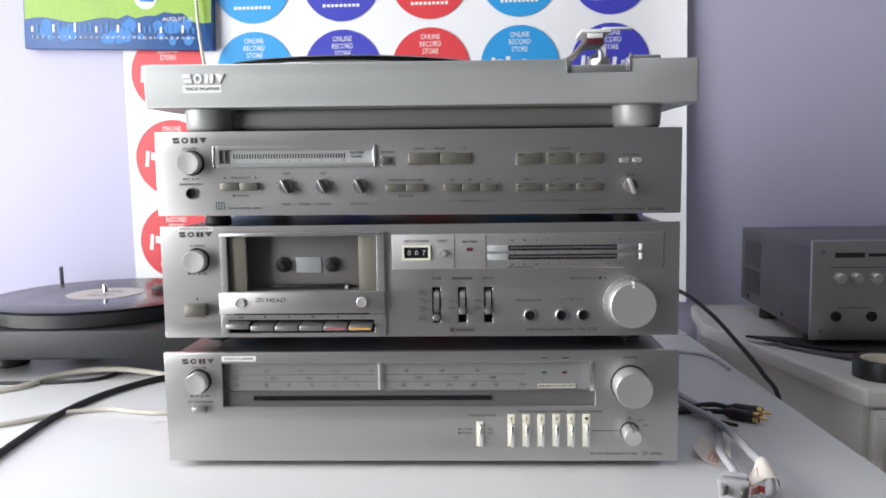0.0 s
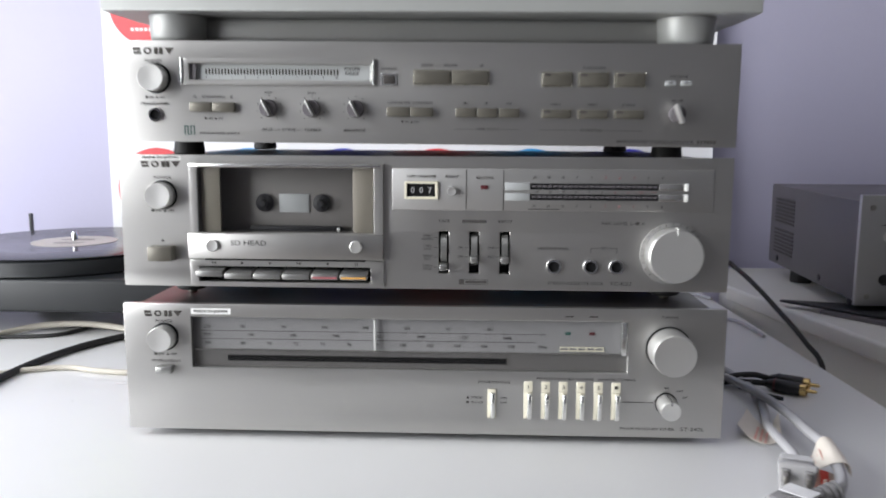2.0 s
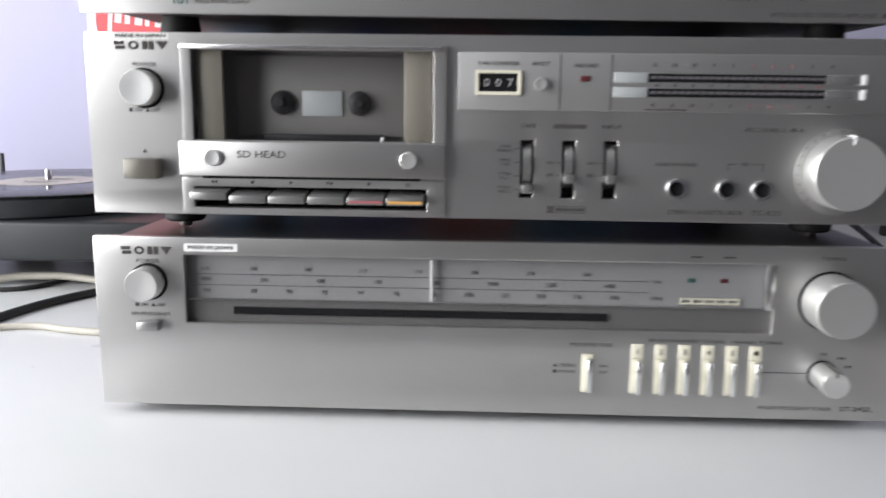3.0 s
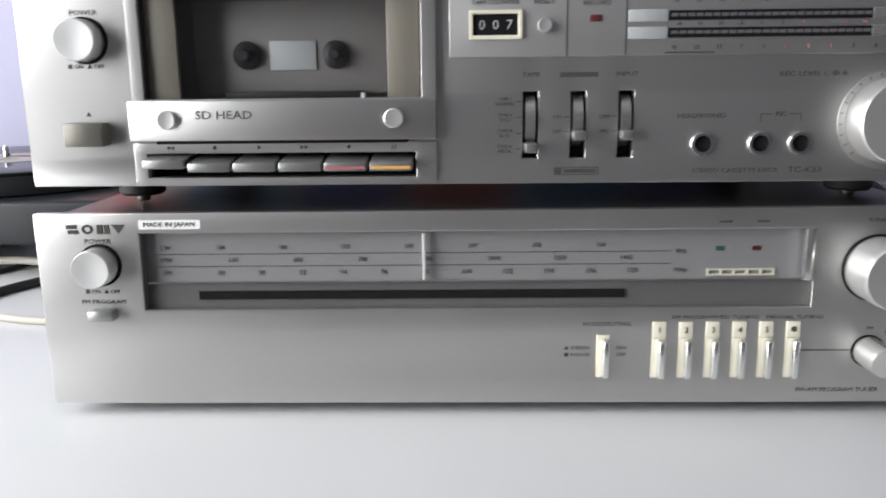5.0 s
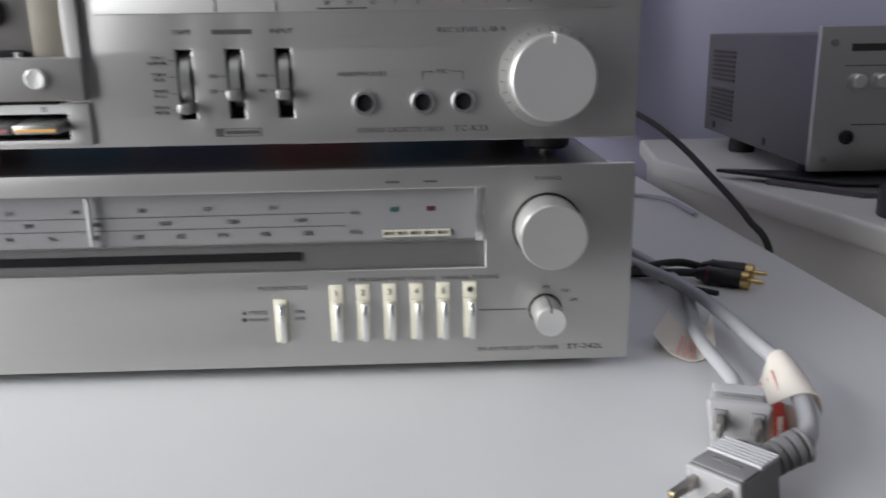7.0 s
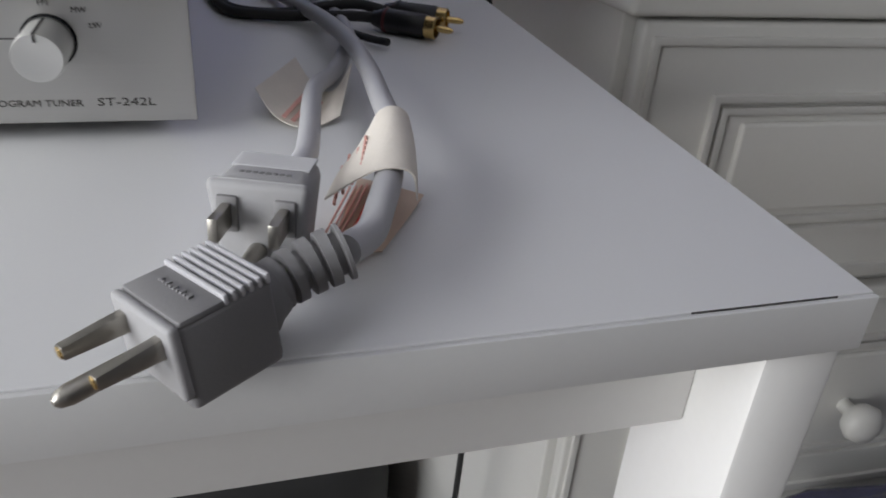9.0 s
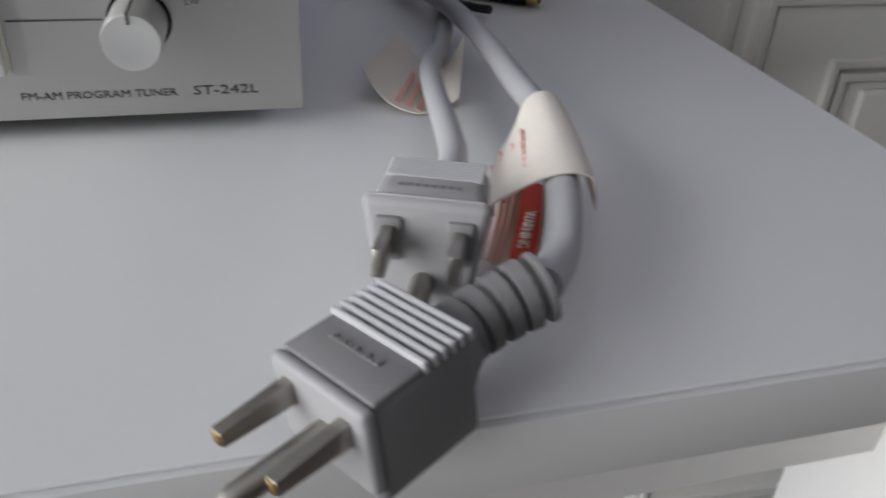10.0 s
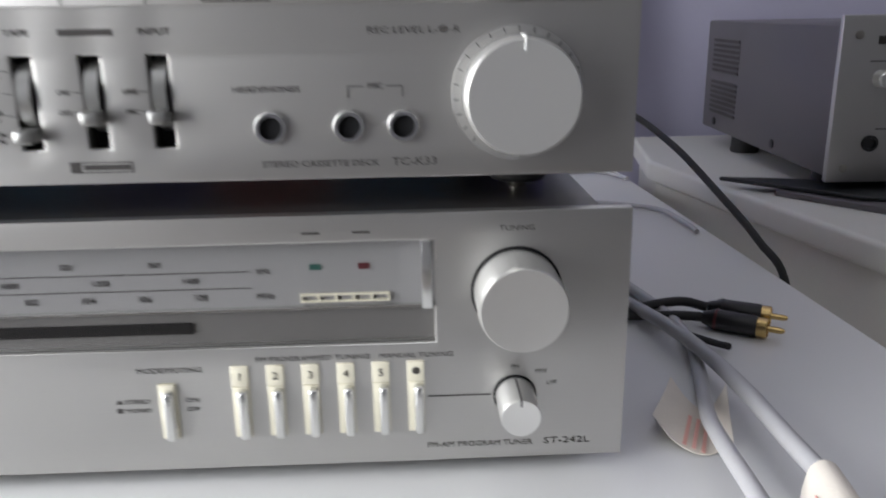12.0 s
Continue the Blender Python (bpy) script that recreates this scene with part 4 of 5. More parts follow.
for x, w in ((0.0035, "DOWN"), (0.0195, "VOLUME"), (0.0405, "UP")):
    write(w, x, 0.2690, Y, 0.0024, M["ink_soft"], amp)
for x0, x1 in ((-0.0240, -0.0082), (-0.0078, 0.0080)):
    button(x0, x1, 0.2343, 0.2407, Y, 0.0040, amp, "khaki")
write("LOW FILTER  LOUDNESS", -0.0080, 0.2437, Y, 0.0024, M["ink_soft"], amp, width=0.031)
write("■ ON  ▲ OFF", -0.0080, 0.2307, Y, 0.0021, M["ink_soft"], amp, width=0.012)
for x0, w in ((0.0232, "1►2"), (0.0380, "2►1"), (0.0528, "OFF")):
    button(x0, x0 + 0.0143, 0.2343, 0.2405, Y, 0.0040, amp, "khaki", "copy_button")
    write(w, x0 + 0.007, 0.2437, Y, 0.0023, M["ink_soft"], amp)
write("TAPE COPY", 0.0450, 0.2262, Y, 0.0027, M["ink_soft"], amp, width=0.0165)
for x0 in (0.0822, 0.1068, 0.1314):
    b = button(x0, x0 + 0.0200, 0.2558, 0.2648, Y, 0.0026, amp, "khaki", "selector_button", 0.0006)
    part("dark_patch", bar(x0 + 0.0015, x0 + 0.0055, 0.2625, 0.2640, Y - 0.0026), M["ink_soft"], b)
    b = button(x0 + 0.0002, x0 + 0.0200, 0.2343, 0.2400, Y, 0.0030, amp, "khaki", "monitor_button", 0.0004)
    part("dark_patch", bar(x0 + 0.0015, x0 + 0.0055, 0.2378, 0.2392, Y - 0.0030), M["ink_soft"], b)
for x, w in ((0.0915, "TAPE 1"), (0.1165, "TAPE 2"), (0.1410, "SOURCE")):
    write(w, x, 0.2435, Y, 0.0024, M["ink_soft"], amp)
write("FUNCTION", 0.1170, 0.2680, Y, 0.0025, M["ink_soft"], amp, width=0.0150)
write("MONITOR", 0.1165, 0.2262, Y, 0.0027, M["ink_soft"], amp, width=0.0150)
for xa_, xb_ in ((0.0225, 0.0355), (0.0545, 0.0670), (0.0815, 0.1075), (0.1255, 0.1510)):
    part("rule", bar(xa_, xb_, 0.2261, 0.2263, Y), M["ink_soft"], amp)
for x0, w in ((0.1650, "MM"), (0.1755, "MC")):
    t = part("indicator_tile", rbox(x0, x0 + 0.0074, Y - 0.0006, Y + 0.0005, 0.2568, 0.2600, 0.0002), M["vol_face"], amp, "pale indicator tile")
    write(w, x0 + 0.0037, 0.2584, Y - 0.0006, 0.0022, M["ink_soft"], t)
write("CARTRIDGE", 0.1740, 0.2628, Y, 0.0023, M["ink_soft"], amp)
k = part("cartridge_knob", lathe([(0.0056, 0), (0.0056, 0.003), (0.0050, 0.004), (0, 0.004)], front(0.1740, Y, 0.2378), 30), M["case_grey"], amp, "small selector knob with a silver grip")
g = rbox(-0.0068, 0.0068, -0.0014, 0.0014, 0.003, 0.0105, 0.0010)
g.transform(front(0.1740, Y, 0.2378) @ Matrix.Rotation(radians(112), 4, "Z"))
part("grip", g, M["knob"], k)
write("MC  MM", 0.1740, 0.2466, Y, 0.0022, M["ink_soft"], amp)
write("INTEGRATED STEREO AMPLIFIER", 0.1600, 0.2188, Y, 0.0030, M["ink_soft"], amp, width=0.052)
part("line_of_print", join(*[bar(0.1885 + 0.0022 * j, 0.1901 + 0.0022 * j, 0.2178, 0.2202, Y) for j in range(6)]), M["ink_soft"], amp)

# ---- the silver turntable on top ----
tt = thing("turntable", (0, 0.17, 0.284), "silver-grey record turntable with a raised tonearm on the stack", "turntable")
part("plinth", join(plate(-0.217, 0.2255, 0.3035, 0.3380, -0.006, 0.060, [(0.1235, 0.1725, 0.3275, 0.3380)], 0.0012), rbox(-0.217, 0.2255, 0.0602, 0.352, 0.3035, 0.3380, 0.0012)), M["tt_grey"], tt, "silver-grey plinth with a cut-out for the arm lever")
part("notch_trim", rbox(0.1228, 0.1242, -0.0068, 0.02, 0.3275, 0.3388, 0.0003), M["alu_bright"], tt)
part("notch_trim", rbox(0.1716, 0.1732, -0.0068, 0.02, 0.3275, 0.3400, 0.0003), M["alu_bright"], tt)
part("control_lid", rbox(0.1250, 0.1710, -0.0040, 0.060, 0.3276, 0.3335, 0.0010), M["alu_inset"], tt)
part("base_skirt", rbox(-0.186, 0.194, 0.030, 0.335, 0.2868, 0.3036, 0.004, 3), M["tt_skirt"], tt, "set-back grey base")
for fx in (-0.175, 0.184):
    for fy in (0.026, 0.300):
        f = part("foot", lathe([(0, 0.2845), (0.0165, 0.2845), (0.0180, 0.2862), (0.0190, 0.2875), (0.0200, 0.3030)], up(fx, fy, 0), 36), M["tt_grey"], tt, "round grey foot", 60)
        part("foot_pad", lathe([(0, 0.2838), (0.0155, 0.2838), (0.0155, 0.2872)], up(fx, fy, 0), 30), M["rubber"], f)
emblem(-0.1855, -0.1500, 0.3228, 0.3300, -0.006, M["white"], tt, 0.0014)
st = part("sticker", bar(-0.1850, -0.1535, 0.3152, 0.3212, -0.0061, 0.0002), M["sticker"], tt, "white paper sticker")
write("MADE IN JAPAN", -0.1692, 0.3182, -0.0063, 0.0036, M["ink_soft"], st, width=0.0265)
pc = (-0.062, 0.170)
pl = part("platter", lathe([(0, 0.3384), (0.142, 0.3384), (0.146, 0.3395), (0.147, 0.3430), (0.145, 0.3440), (0, 0.3440)], up(*pc, 0), 96), M["alu_bright"], tt, "bright aluminium platter")
part("mat", lathe([(0.144, 0.3441), (0.1445, 0.3452), (0.02, 0.3455), (0, 0.3455)], up(*pc, 0), 96), M["rubber"], pl, "black ribbed rubber mat")
part("record", lathe([(0.148, 0.3456), (0.1500, 0.3464), (0.148, 0.3475), (0.053, 0.3472), (0, 0.3472)], up(*pc, 0), 96), M["vinyl"], tt, "black vinyl record")
arm = part("tonearm", tube([(0.190, 0.285, 0.372), (0.186, 0.24, 0.371), (0.176, 0.17, 0.369), (0.163, 0.11, 0.367), (0.153, 0.070, 0.3650)], 0.0042, 14), M["alu_bright"], tt, "bright tubular tonearm")
part("arm_base", lathe([(0.024, 0.3375), (0.024, 0.345), (0.014, 0.350), (0.012, 0.374), (0, 0.376)], up(0.190, 0.285, 0), 36), M["alu_inset"], arm)
part("counterweight", lathe([(0, -0.014), (0.013, -0.014), (0.013, 0.014), (0, 0.014)], Matrix.Translation((0.193, 0.318, 0.373)) @ Matrix.Rotation(radians(90), 4, "X"), 30), M["case_grey"], arm)
hs = part("headshell", join(rbox(0.1395, 0.1645, 0.040, 0.080, 0.3655, 0.3683, 0.0008), rbox(0.1570, 0.1830, 0.040, 0.047, 0.3681, 0.3697, 0.0006)), M["white"], arm, "pale headshell with a finger lift")
part("cartridge", rbox(0.1430, 0.1590, 0.041, 0.070, 0.3550, 0.3655, 0.0012), M["case_grey"], hs, "dark cartridge")
part("cartridge_face", rbox(0.1440, 0.1580, 0.0395, 0.0415, 0.3557, 0.3605, 0.0006), M["red"], hs, "dark red cartridge front")
part("stylus_label", rbox(0.1445, 0.1575, 0.0393, 0.0414, 0.3609, 0.3649, 0.0004), M["white"], hs)
part("lift_lever", tube([(0.1430, 0.045, 0.3570), (0.1380, 0.040, 0.3510), (0.1310, 0.036, 0.3440), (0.1240, 0.034, 0.3400)], 0.0028, 10), M["nickel"], tt, "bent metal lever")
part("lever_block", rbox(0.1130, 0.1310, 0.030, 0.055, 0.3376, 0.3425, 0.0012), M["alu_inset"], tt)
part("arm_rest", join(rbox(0.1765, 0.2020, 0.020, 0.060, 0.3374, 0.3440, 0.0012), rbox(0.1766, 0.1778, 0.018, 0.024, 0.3374, 0.3455, 0.0003)), M["alu_inset"], tt, "grey arm rest block")
part("strobe_block", rbox(0.0700, 0.0830, 0.030, 0.050, 0.3384, 0.3425, 0.0008), M["alu_inset"], tt)

# ---- the black turntable on the table ----
bt = thing("record_player", (-0.5, 0.47, 0), "black record player with a record on its platter", "turntable")
part("plinth", rbox(-0.69, -0.26, 0.268, 0.610, 0.029, 0.0655, 0.004, 3), M["black_satin"], bt, "satin black plinth")
for fx in (-0.575, -0.30):
    for fy in (0.365, 0.57):
        part("foot", lathe([(0, 0), (0.022, 0), (0.024, 0.003), (0.022, 0.0295)], up(fx, fy, 0), 30), M["black"], bt)
bc = (-0.466, 0.418)
bp = part("platter", lathe([(0, 0.0658), (0.145, 0.0658), (0.149, 0.067), (0.1495, 0.0825), (0.147, 0.0845), (0, 0.0845)], up(*bc, 0), 96), M["black_satin"], bt, "black platter")
rec = part("record", lathe([(0.147, 0.0847), (0.1500, 0.0858), (0.147, 0.0870), (0.102, 0.0865), (0.0995, 0.0868), (0.097, 0.0865), (0.058, 0.0866), (0.053, 0.0862), (0, 0.0862)], up(*bc, 0), 96), M["vinyl"], bt, "black vinyl record")
part("label", lathe([(0.0500, 0.0863), (0.0500, 0.0866), (0.004, 0.0868), (0, 0.0868)], up(*bc, 0), 64), M["record_label"], rec, "greyish paper record label")
for j, (w, dz) in enumerate(((0.030, 0.020), (0.044, 0.010), (0.036, -0.014), (0.028, -0.024))):
    part("line_of_print", rbox(bc[0] - w / 2, bc[0] + w / 2, bc[1] + dz - 0.001, bc[1] + dz + 0.001, 0.0868, 0.0870), M["ink_soft"], rec)
part("spindle", lathe([(0.0034, 0.086), (0.0034, 0.0965), (0.0026, 0.0985), (0, 0.0990)], up(*bc, 0), 20), M["chrome"], bt, "bright metal spindle")
part("lid_post", rbox(-0.6235, -0.6195, 0.590, 0.596, 0.0650, 0.1030, 0.0006), M["black"], bt)
ba = part("tonearm", tube([(-0.335, 0.550, 0.097), (-0.350, 0.50, 0.096), (-0.370, 0.455, 0.093), (-0.388, 0.433, 0.0915)], 0.0032, 12), M["black"], bt, "black tonearm")
part("arm_base", lathe([(0.022, 0.065), (0.022, 0.075), (0.012, 0.079), (0.012, 0.101), (0, 0.103)], up(-0.335, 0.550, 0), 30), M["black"], ba)
part("headshell", rbox(-0.402, -0.382, 0.420, 0.440, 0.0880, 0.0950, 0.001), M["black"], ba)
part("finger_lift", tube([(-0.382, 0.428, 0.094), (-0.373, 0.425, 0.096), (-0.367, 0.424, 0.100)], 0.001, 8), M["chrome"], ba)

# ---- the grey receiver on the chest ----
RM = Matrix.Translation((0.4465, 0.312, CT)) @ Matrix.Rotation(radians(-2.0), 4, "Z")
rv = thing("receiver", (0.66, 0.42, CT), "grey metal-cased amplifier with a silver-grey front", "amplifier")


def rpart(name, x0, x1, y0, y1, z0, z1, bev, mat, parent=None, label=""):
    return part(name, rbox(x0, x1, y0, y1, z0, z1, bev, 2, RM), M[mat], parent or rv, label)


rpart("faceplate", 0.0, 0.44, 0.0, 0.006, 0.0135, 0.1335, 0.001, "alu_inset", None, "satin silver-grey front plate")
rc = rpart("cover", 0.003, 0.437, 0.0065, 0.300, 0.016, 0.1265, 0.002, "case_grey", None, "dark grey metal cover with vents")
for fx in (0.02, 0.40):
    for fy in (0.035, 0.215):
        part("foot", lathe([(0, 0), (0.013, 0), (0.014, 0.002), (0.013, 0.0165)], RM @ up(fx, fy, 0), 24), M["rubber"], rv)
for z0 in (0.034, 0.076):
    for j in range(7):
        rpart("vent_slot", 0.0022, 0.0034, 0.205, 0.278, z0 + 0.005 * j, z0 + 0.0028 + 0.005 * j, 0, "case", rc)
for y, z in ((0.262, 0.025), (0.110, 0.025)):
    part("screw", lathe([(0.004, 0), (0.004, 0.001), (0, 0.0015)], RM @ Matrix.Translation((0.003, y, z)) @ Matrix.Rotation(radians(-90), 4, "Y"), 18), M["black"], rc)
for x in (0.031, 0.050, 0.072, 0.094, 0.116):
    part("knob", lathe([(0.0062, 0), (0.0060, 0.010), (0.005, 0.011), (0, 0.011)], RM @ front(x, 0, 0.089), 28), M["knob"], rv, "small silver knob")
for x in (0.029, 0.070):
    part("socket", lathe([(0.006, 0), (0.006, 0.002), (0.004, 0.0025), (0.0036, 0.0005), (0, 0.0005)], RM @ front(x, 0, 0.0425), 26), M["black"], rv)
for x, z in ((0.012, 0.024), (0.012, 0.120)):
    part("screw", lathe([(0.003, 0), (0.003, 0.001), (0, 0.0015)], RM @ front(x, 0, z), 16), M["nickel"], rv)
for x0, x1, z0, z1 in ((0.026, 0.060, 0.113, 0.119), (0.064, 0.085, 0.114, 0.118), (0.032, 0.068, 0.0525, 0.0533), (0.022, 0.090, 0.101, 0.1018)):
    rpart("line_of_print", x0, x1, -0.0003, 0.0002, z0, z1, 0, "ink_soft")
tape = thing("tape_roll", (0.478, 0.196, CT), "roll of black adhesive tape lying on the white chest", "tape roll")
part("tape", lathe([(0.024, 0.0), (0.031, 0.0), (0.0312, 0.001), (0.0312, 0.0185), (0.031, 0.0195), (0.024, 0.0195)], up(0.478, 0.196, CT), 48), M["black"], tape)
part("core", lathe([(0.0238, 0.0002), (0.0238, 0.0193), (0.0215, 0.0193), (0.0215, 0.0002), (0.0238, 0.0002)], up(0.478, 0.196, CT), 48), M["cream"], tape, "pale card core")
tab = thing("flat_case", (0.52, 0.25, CT), "thin black flat case lying on the white chest", "case")
part("lid", slab([(0.388, 0.368), (0.640, 0.300), (0.640, 0.236), (0.462, 0.285)], CT + 0.0052, CT + 0.0085, 0.0008), M["black_satin"], tab)
part("tray", slab([(0.418, 0.330), (0.640, 0.284), (0.640, 0.222), (0.470, 0.262)], CT, CT + 0.0050, 0.0008), M["case_grey"], tab, "dark grey lower half")

# ---- mains plugs at the table's edge ----


def plug_frame(x, y, z, deg, tilt=0.0, lean=0.0):
    """Local x runs along the pins, local y across, local z up."""
    return Matrix.Translation((x, y, z)) @ Matrix.Rotation(radians(deg), 4, "Z") @ Matrix.Rotation(radians(tilt), 4, "Y") @ Matrix.Rotation(radians(lean), 4, "X")


def taper(bm, x0, x1, k):
    for v in bm.verts:
        t = max(0, min(1, (x1 - v.co.x) / (x1 - x0)))
        v.co.y *= 1 - k * t


def narrow(bm, z0, z1, k):
    """Draw a body in towards its foot, from height z0 down to z1."""
    for v in bm.verts:
        t = max(0, min(1, (z0 - v.co.z) / (z0 - z1)))
        v.co.y *= 1 - k * t * t


PM = plug_frame(0.2203, -0.1242, 0.0010, -146, 5, 5)
pg = thing("mains_plug", (0.216, -0.122, 0), "grey moulded three-pin mains plug overhanging the table edge", "plug")
bm = rbox(-0.0112, 0.0092, -0.0102, 0.0102, 0.0020, 0.0205, 0.0016, 3)
bm.transform(PM)
pb = part("body", bm, M["plug"], pg, "grey vinyl body with cast ridges")
# flange facing the window gets a paler grey for the light on it
bm = rbox(0.0082, 0.0106, -0.0104, 0.0104, 0.0052, 0.0208, 0.0010, 3)
bm.transform(PM)
part("flange", bm, M["plug_pale"], pb, "front flange, light on it painted as a paler grey")
bm = rbox(-0.0015, 0.0082, -0.0100, 0.0100, 0.0195, 0.0212, 0.0007, 2)
bm.transform(PM)
part("raised_field", bm, M["plug"], pb)
# ridge highlights are put into the colour with the lighter cord grey
for j in range(6):
    bm = rbox(-0.0110 + 0.0018 * j, -0.0099 + 0.0018 * j, -0.0102, 0.0102, 0.0198, 0.0222, 0.0005, 2)
    bm.transform(PM)
    part("ridge", bm, M["cord"], pb)
for j in range(9):
    bm = rbox(0.0018 + 0.0006 * (j % 2), 0.0030, -0.0055 + 0.0012 * j, -0.0047 + 0.0012 * j, 0.0212, 0.0217, 0.0001)
    bm.transform(PM)
    part("cast_mark", bm, M["plug"], pb)
for j, yy in enumerate((-0.00635, 0.00635)):
    bm = rbox(0.0088, 0.0228, yy - 0.0012, yy + 0.0012, 0.0137, 0.0183, 0.0004)
    for v in bm.verts:
        if v.co.x > 0.0218:
            v.co.z = 0.0160 + (v.co.z - 0.0160) * 0.6
    bm.transform(PM)
    pin = part("blade_pin", bm, M["nickel"], pb, "dull metal blade pin")
    bm = rbox(0.0219, 0.0232, yy - 0.0010, yy + 0.0010, 0.0148, 0.0172, 0.0005)
    bm.transform(PM)
    part("worn_tip", bm, M["brass"], pin)
part("earth_pin", lathe([(0.0020, 0.0090), (0.0020, 0.0256), (0.0015, 0.0276), (0.0006, 0.0284), (0, 0.0284)], PM @ Matrix.Translation((0, 0.0010, 0.0125)) @ Matrix.Rotation(radians(90), 4, "Y"), 20), M["nickel"], pb, "round metal earth pin")
bm = lathe([(0.0086, 0.0106), (0.0082, 0.0130), (0.0068, 0.0150), (0.0058, 0.0175)], PM @ Matrix.Translation((0, 0, 0.0112)) @ Matrix.Rotation(radians(-90), 4, "Y"), 26)
part("neck", bm, M["plug"], pb)
BACK = [PM @ Vector(p) for p in ((-0.0150, 0, 0.0118), (-0.0210, 0.0008, 0.0126), (-0.0270, 0.0024, 0.0136), (-0.0328, 0.0048, 0.0146))]
part("strain_relief", tube(BACK, lambda t: 0.0054 + 0.0006 * t + (0.0003 if (t * 4.6) % 1 > 0.32 else -0.0013), 24, 16), M["plug"], pb, "ribbed grey strain relief", 70)
END = PM @ Vector((-0.0328, 0.0048, 0.0146))
part("cord", tube([tuple(END), (0.2552, -0.0985, 0.0165), (0.2592, -0.0890, 0.0185), (0.2632, -0.0760, 0.0190), (0.2668, -0.0580, 0.0190), (0.2705, -0.0400, 0.0185), (0.2725, -0.0100, 0.0160), (0.2745, 0.0300, 0.0135), (0.2735, 0.0720, 0.0115), (0.2680, 0.1150, 0.0090), (0.2560, 0.1650, 0.0060), (0.2380, 0.2200, 0.0050), (0.205, 0.290, 0.004), (0.15, 0.34, 0.004)], 0.0036, 16), M["cord"], pg, "light grey mains cord")
TG = thing("paper_tag", (0.27, -0.03, 0.005), "cream paper warning tag wrapped round the mains cord", "tag")


def sheet(rows, thick=0.0003):
    """A smooth paper sheet through rows of points."""
    lines = [smooth_path(r, 6) for r in rows]
    cols = [smooth_path([ln[i] for ln in lines], 4) for i in range(len(lines[0]))]
    bm = bmesh.new()
    vv = [[bm.verts.new(p) for p in c] for c in cols]
    for a, b in zip(vv, vv[1:]):
        for i in range(len(a) - 1):
            bm.faces.new((a[i], b[i], b[i + 1], a[i + 1]))
    bm_solid(bm, bm.faces[:], thick)
    return bm


part("wrap", sheet([
    [(0.2640, -0.0400, 0.0150), (0.2665, -0.0385, 0.0215), (0.2708, -0.0380, 0.0236), (0.2750, -0.0390, 0.0215), (0.2762, -0.0400, 0.0150)],
    [(0.2545, -0.0565, 0.0135), (0.2605, -0.0555, 0.0195), (0.2670, -0.0560, 0.0236), (0.2725, -0.0575, 0.0215), (0.2738, -0.0590, 0.0150)],
    [(0.2480, -0.0725, 0.0120), (0.2540, -0.0752, 0.0175), (0.2610, -0.0785, 0.0226), (0.2682, -0.0790, 0.0215), (0.2700, -0.0790, 0.0140)]], 0.0004), M["tag"], TG, "cream paper folded over the cord")
for j in range(4):
    for k in range(7):
        u = 0.12 + 0.11 * k
        a = Vector((0.2618 - 0.0022 * j, -0.0500 - 0.002 * (j % 2), 0.0212 - 0.0026 * j)).lerp(Vector((0.2560 - 0.0022 * j, -0.0755, 0.0186 - 0.0028 * j)), u)
        b = a + Vector((-0.0004, -0.0020, -0.0002))
        part("line_of_print", tube([tuple(a), tuple(b)], 0.00045, 6, 1), M["tag_ink"], TG)
part("flat_leaf", sheet([[(0.2605, -0.0440, 0.0042), (0.2690, -0.0470, 0.0030), (0.2785, -0.0515, 0.0016)], [(0.2540, -0.0640, 0.0040), (0.2620, -0.0680, 0.0028), (0.2702, -0.0665, 0.0014)], [(0.2480, -0.0800, 0.0038), (0.2545, -0.0825, 0.0026), (0.2612, -0.0815, 0.0012)]]), M["tag_back"], TG, "tan paper leaf lying on the table")
part("red_band", sheet([[(0.2650, -0.0462, 0.0042), (0.2698, -0.0482, 0.0035)], [(0.2578, -0.0662, 0.0041), (0.2626, -0.0686, 0.0034)], [(0.2508, -0.0826, 0.0039), (0.2552, -0.0856, 0.0032)]], 0.0003), M["tag_red"], TG, "red warning band")
wm = Matrix.Translation((0.2592, -0.0690, 0.0045)) @ Matrix.Rotation(radians(246), 4, "Z") @ Matrix.Rotation(radians(8), 4, "X")
write("WARNING", 0, 0, 0, 0.0036, M["tag"], TG, m=wm, width=0.016)
for j in range(4):
    part("line_of_print", tube([(0.2625 - 0.0018 * j, -0.0490 - 0.001 * j, 0.0046 + 0.0003 * j), (0.2562 - 0.0018 * j, -0.0655 - 0.001 * j, 0.0046 + 0.0002 * j), (0.2500 - 0.0012 * j, -0.0800, 0.0043 + 0.0002 * j)], 0.0003, 6, 4), M["tag_ink"], TG)

SM = plug_frame(0.2338, -0.0872, 0.0080, -109, -3)
sg = thing("mains_plug", (0.2338, -0.0872, 0), "light grey three-pin mains plug lying behind another plug", "plug")
bm = rbox(-0.0100, 0.0060, -0.0106, 0.0106, -0.0060, 0.0190, 0.0030, 3)
narrow(bm, 0.004, -0.0060, 0.40)
taper(bm, -0.0100, 0.0060, 0.06)
bm.transform(SM)
sb = part("body", bm, M["plug_pale"], sg, "light grey vinyl body with fine grooves")
bm = rbox(0.0062, 0.0098, -0.0114, 0.0114, -0.0080, 0.0197, 0.0036, 4)
narrow(bm, 0.004, -0.0080, 0.45)
bm.transform(SM)
part("flange", bm, M["plug_pale"], sb, "rounded front flange")
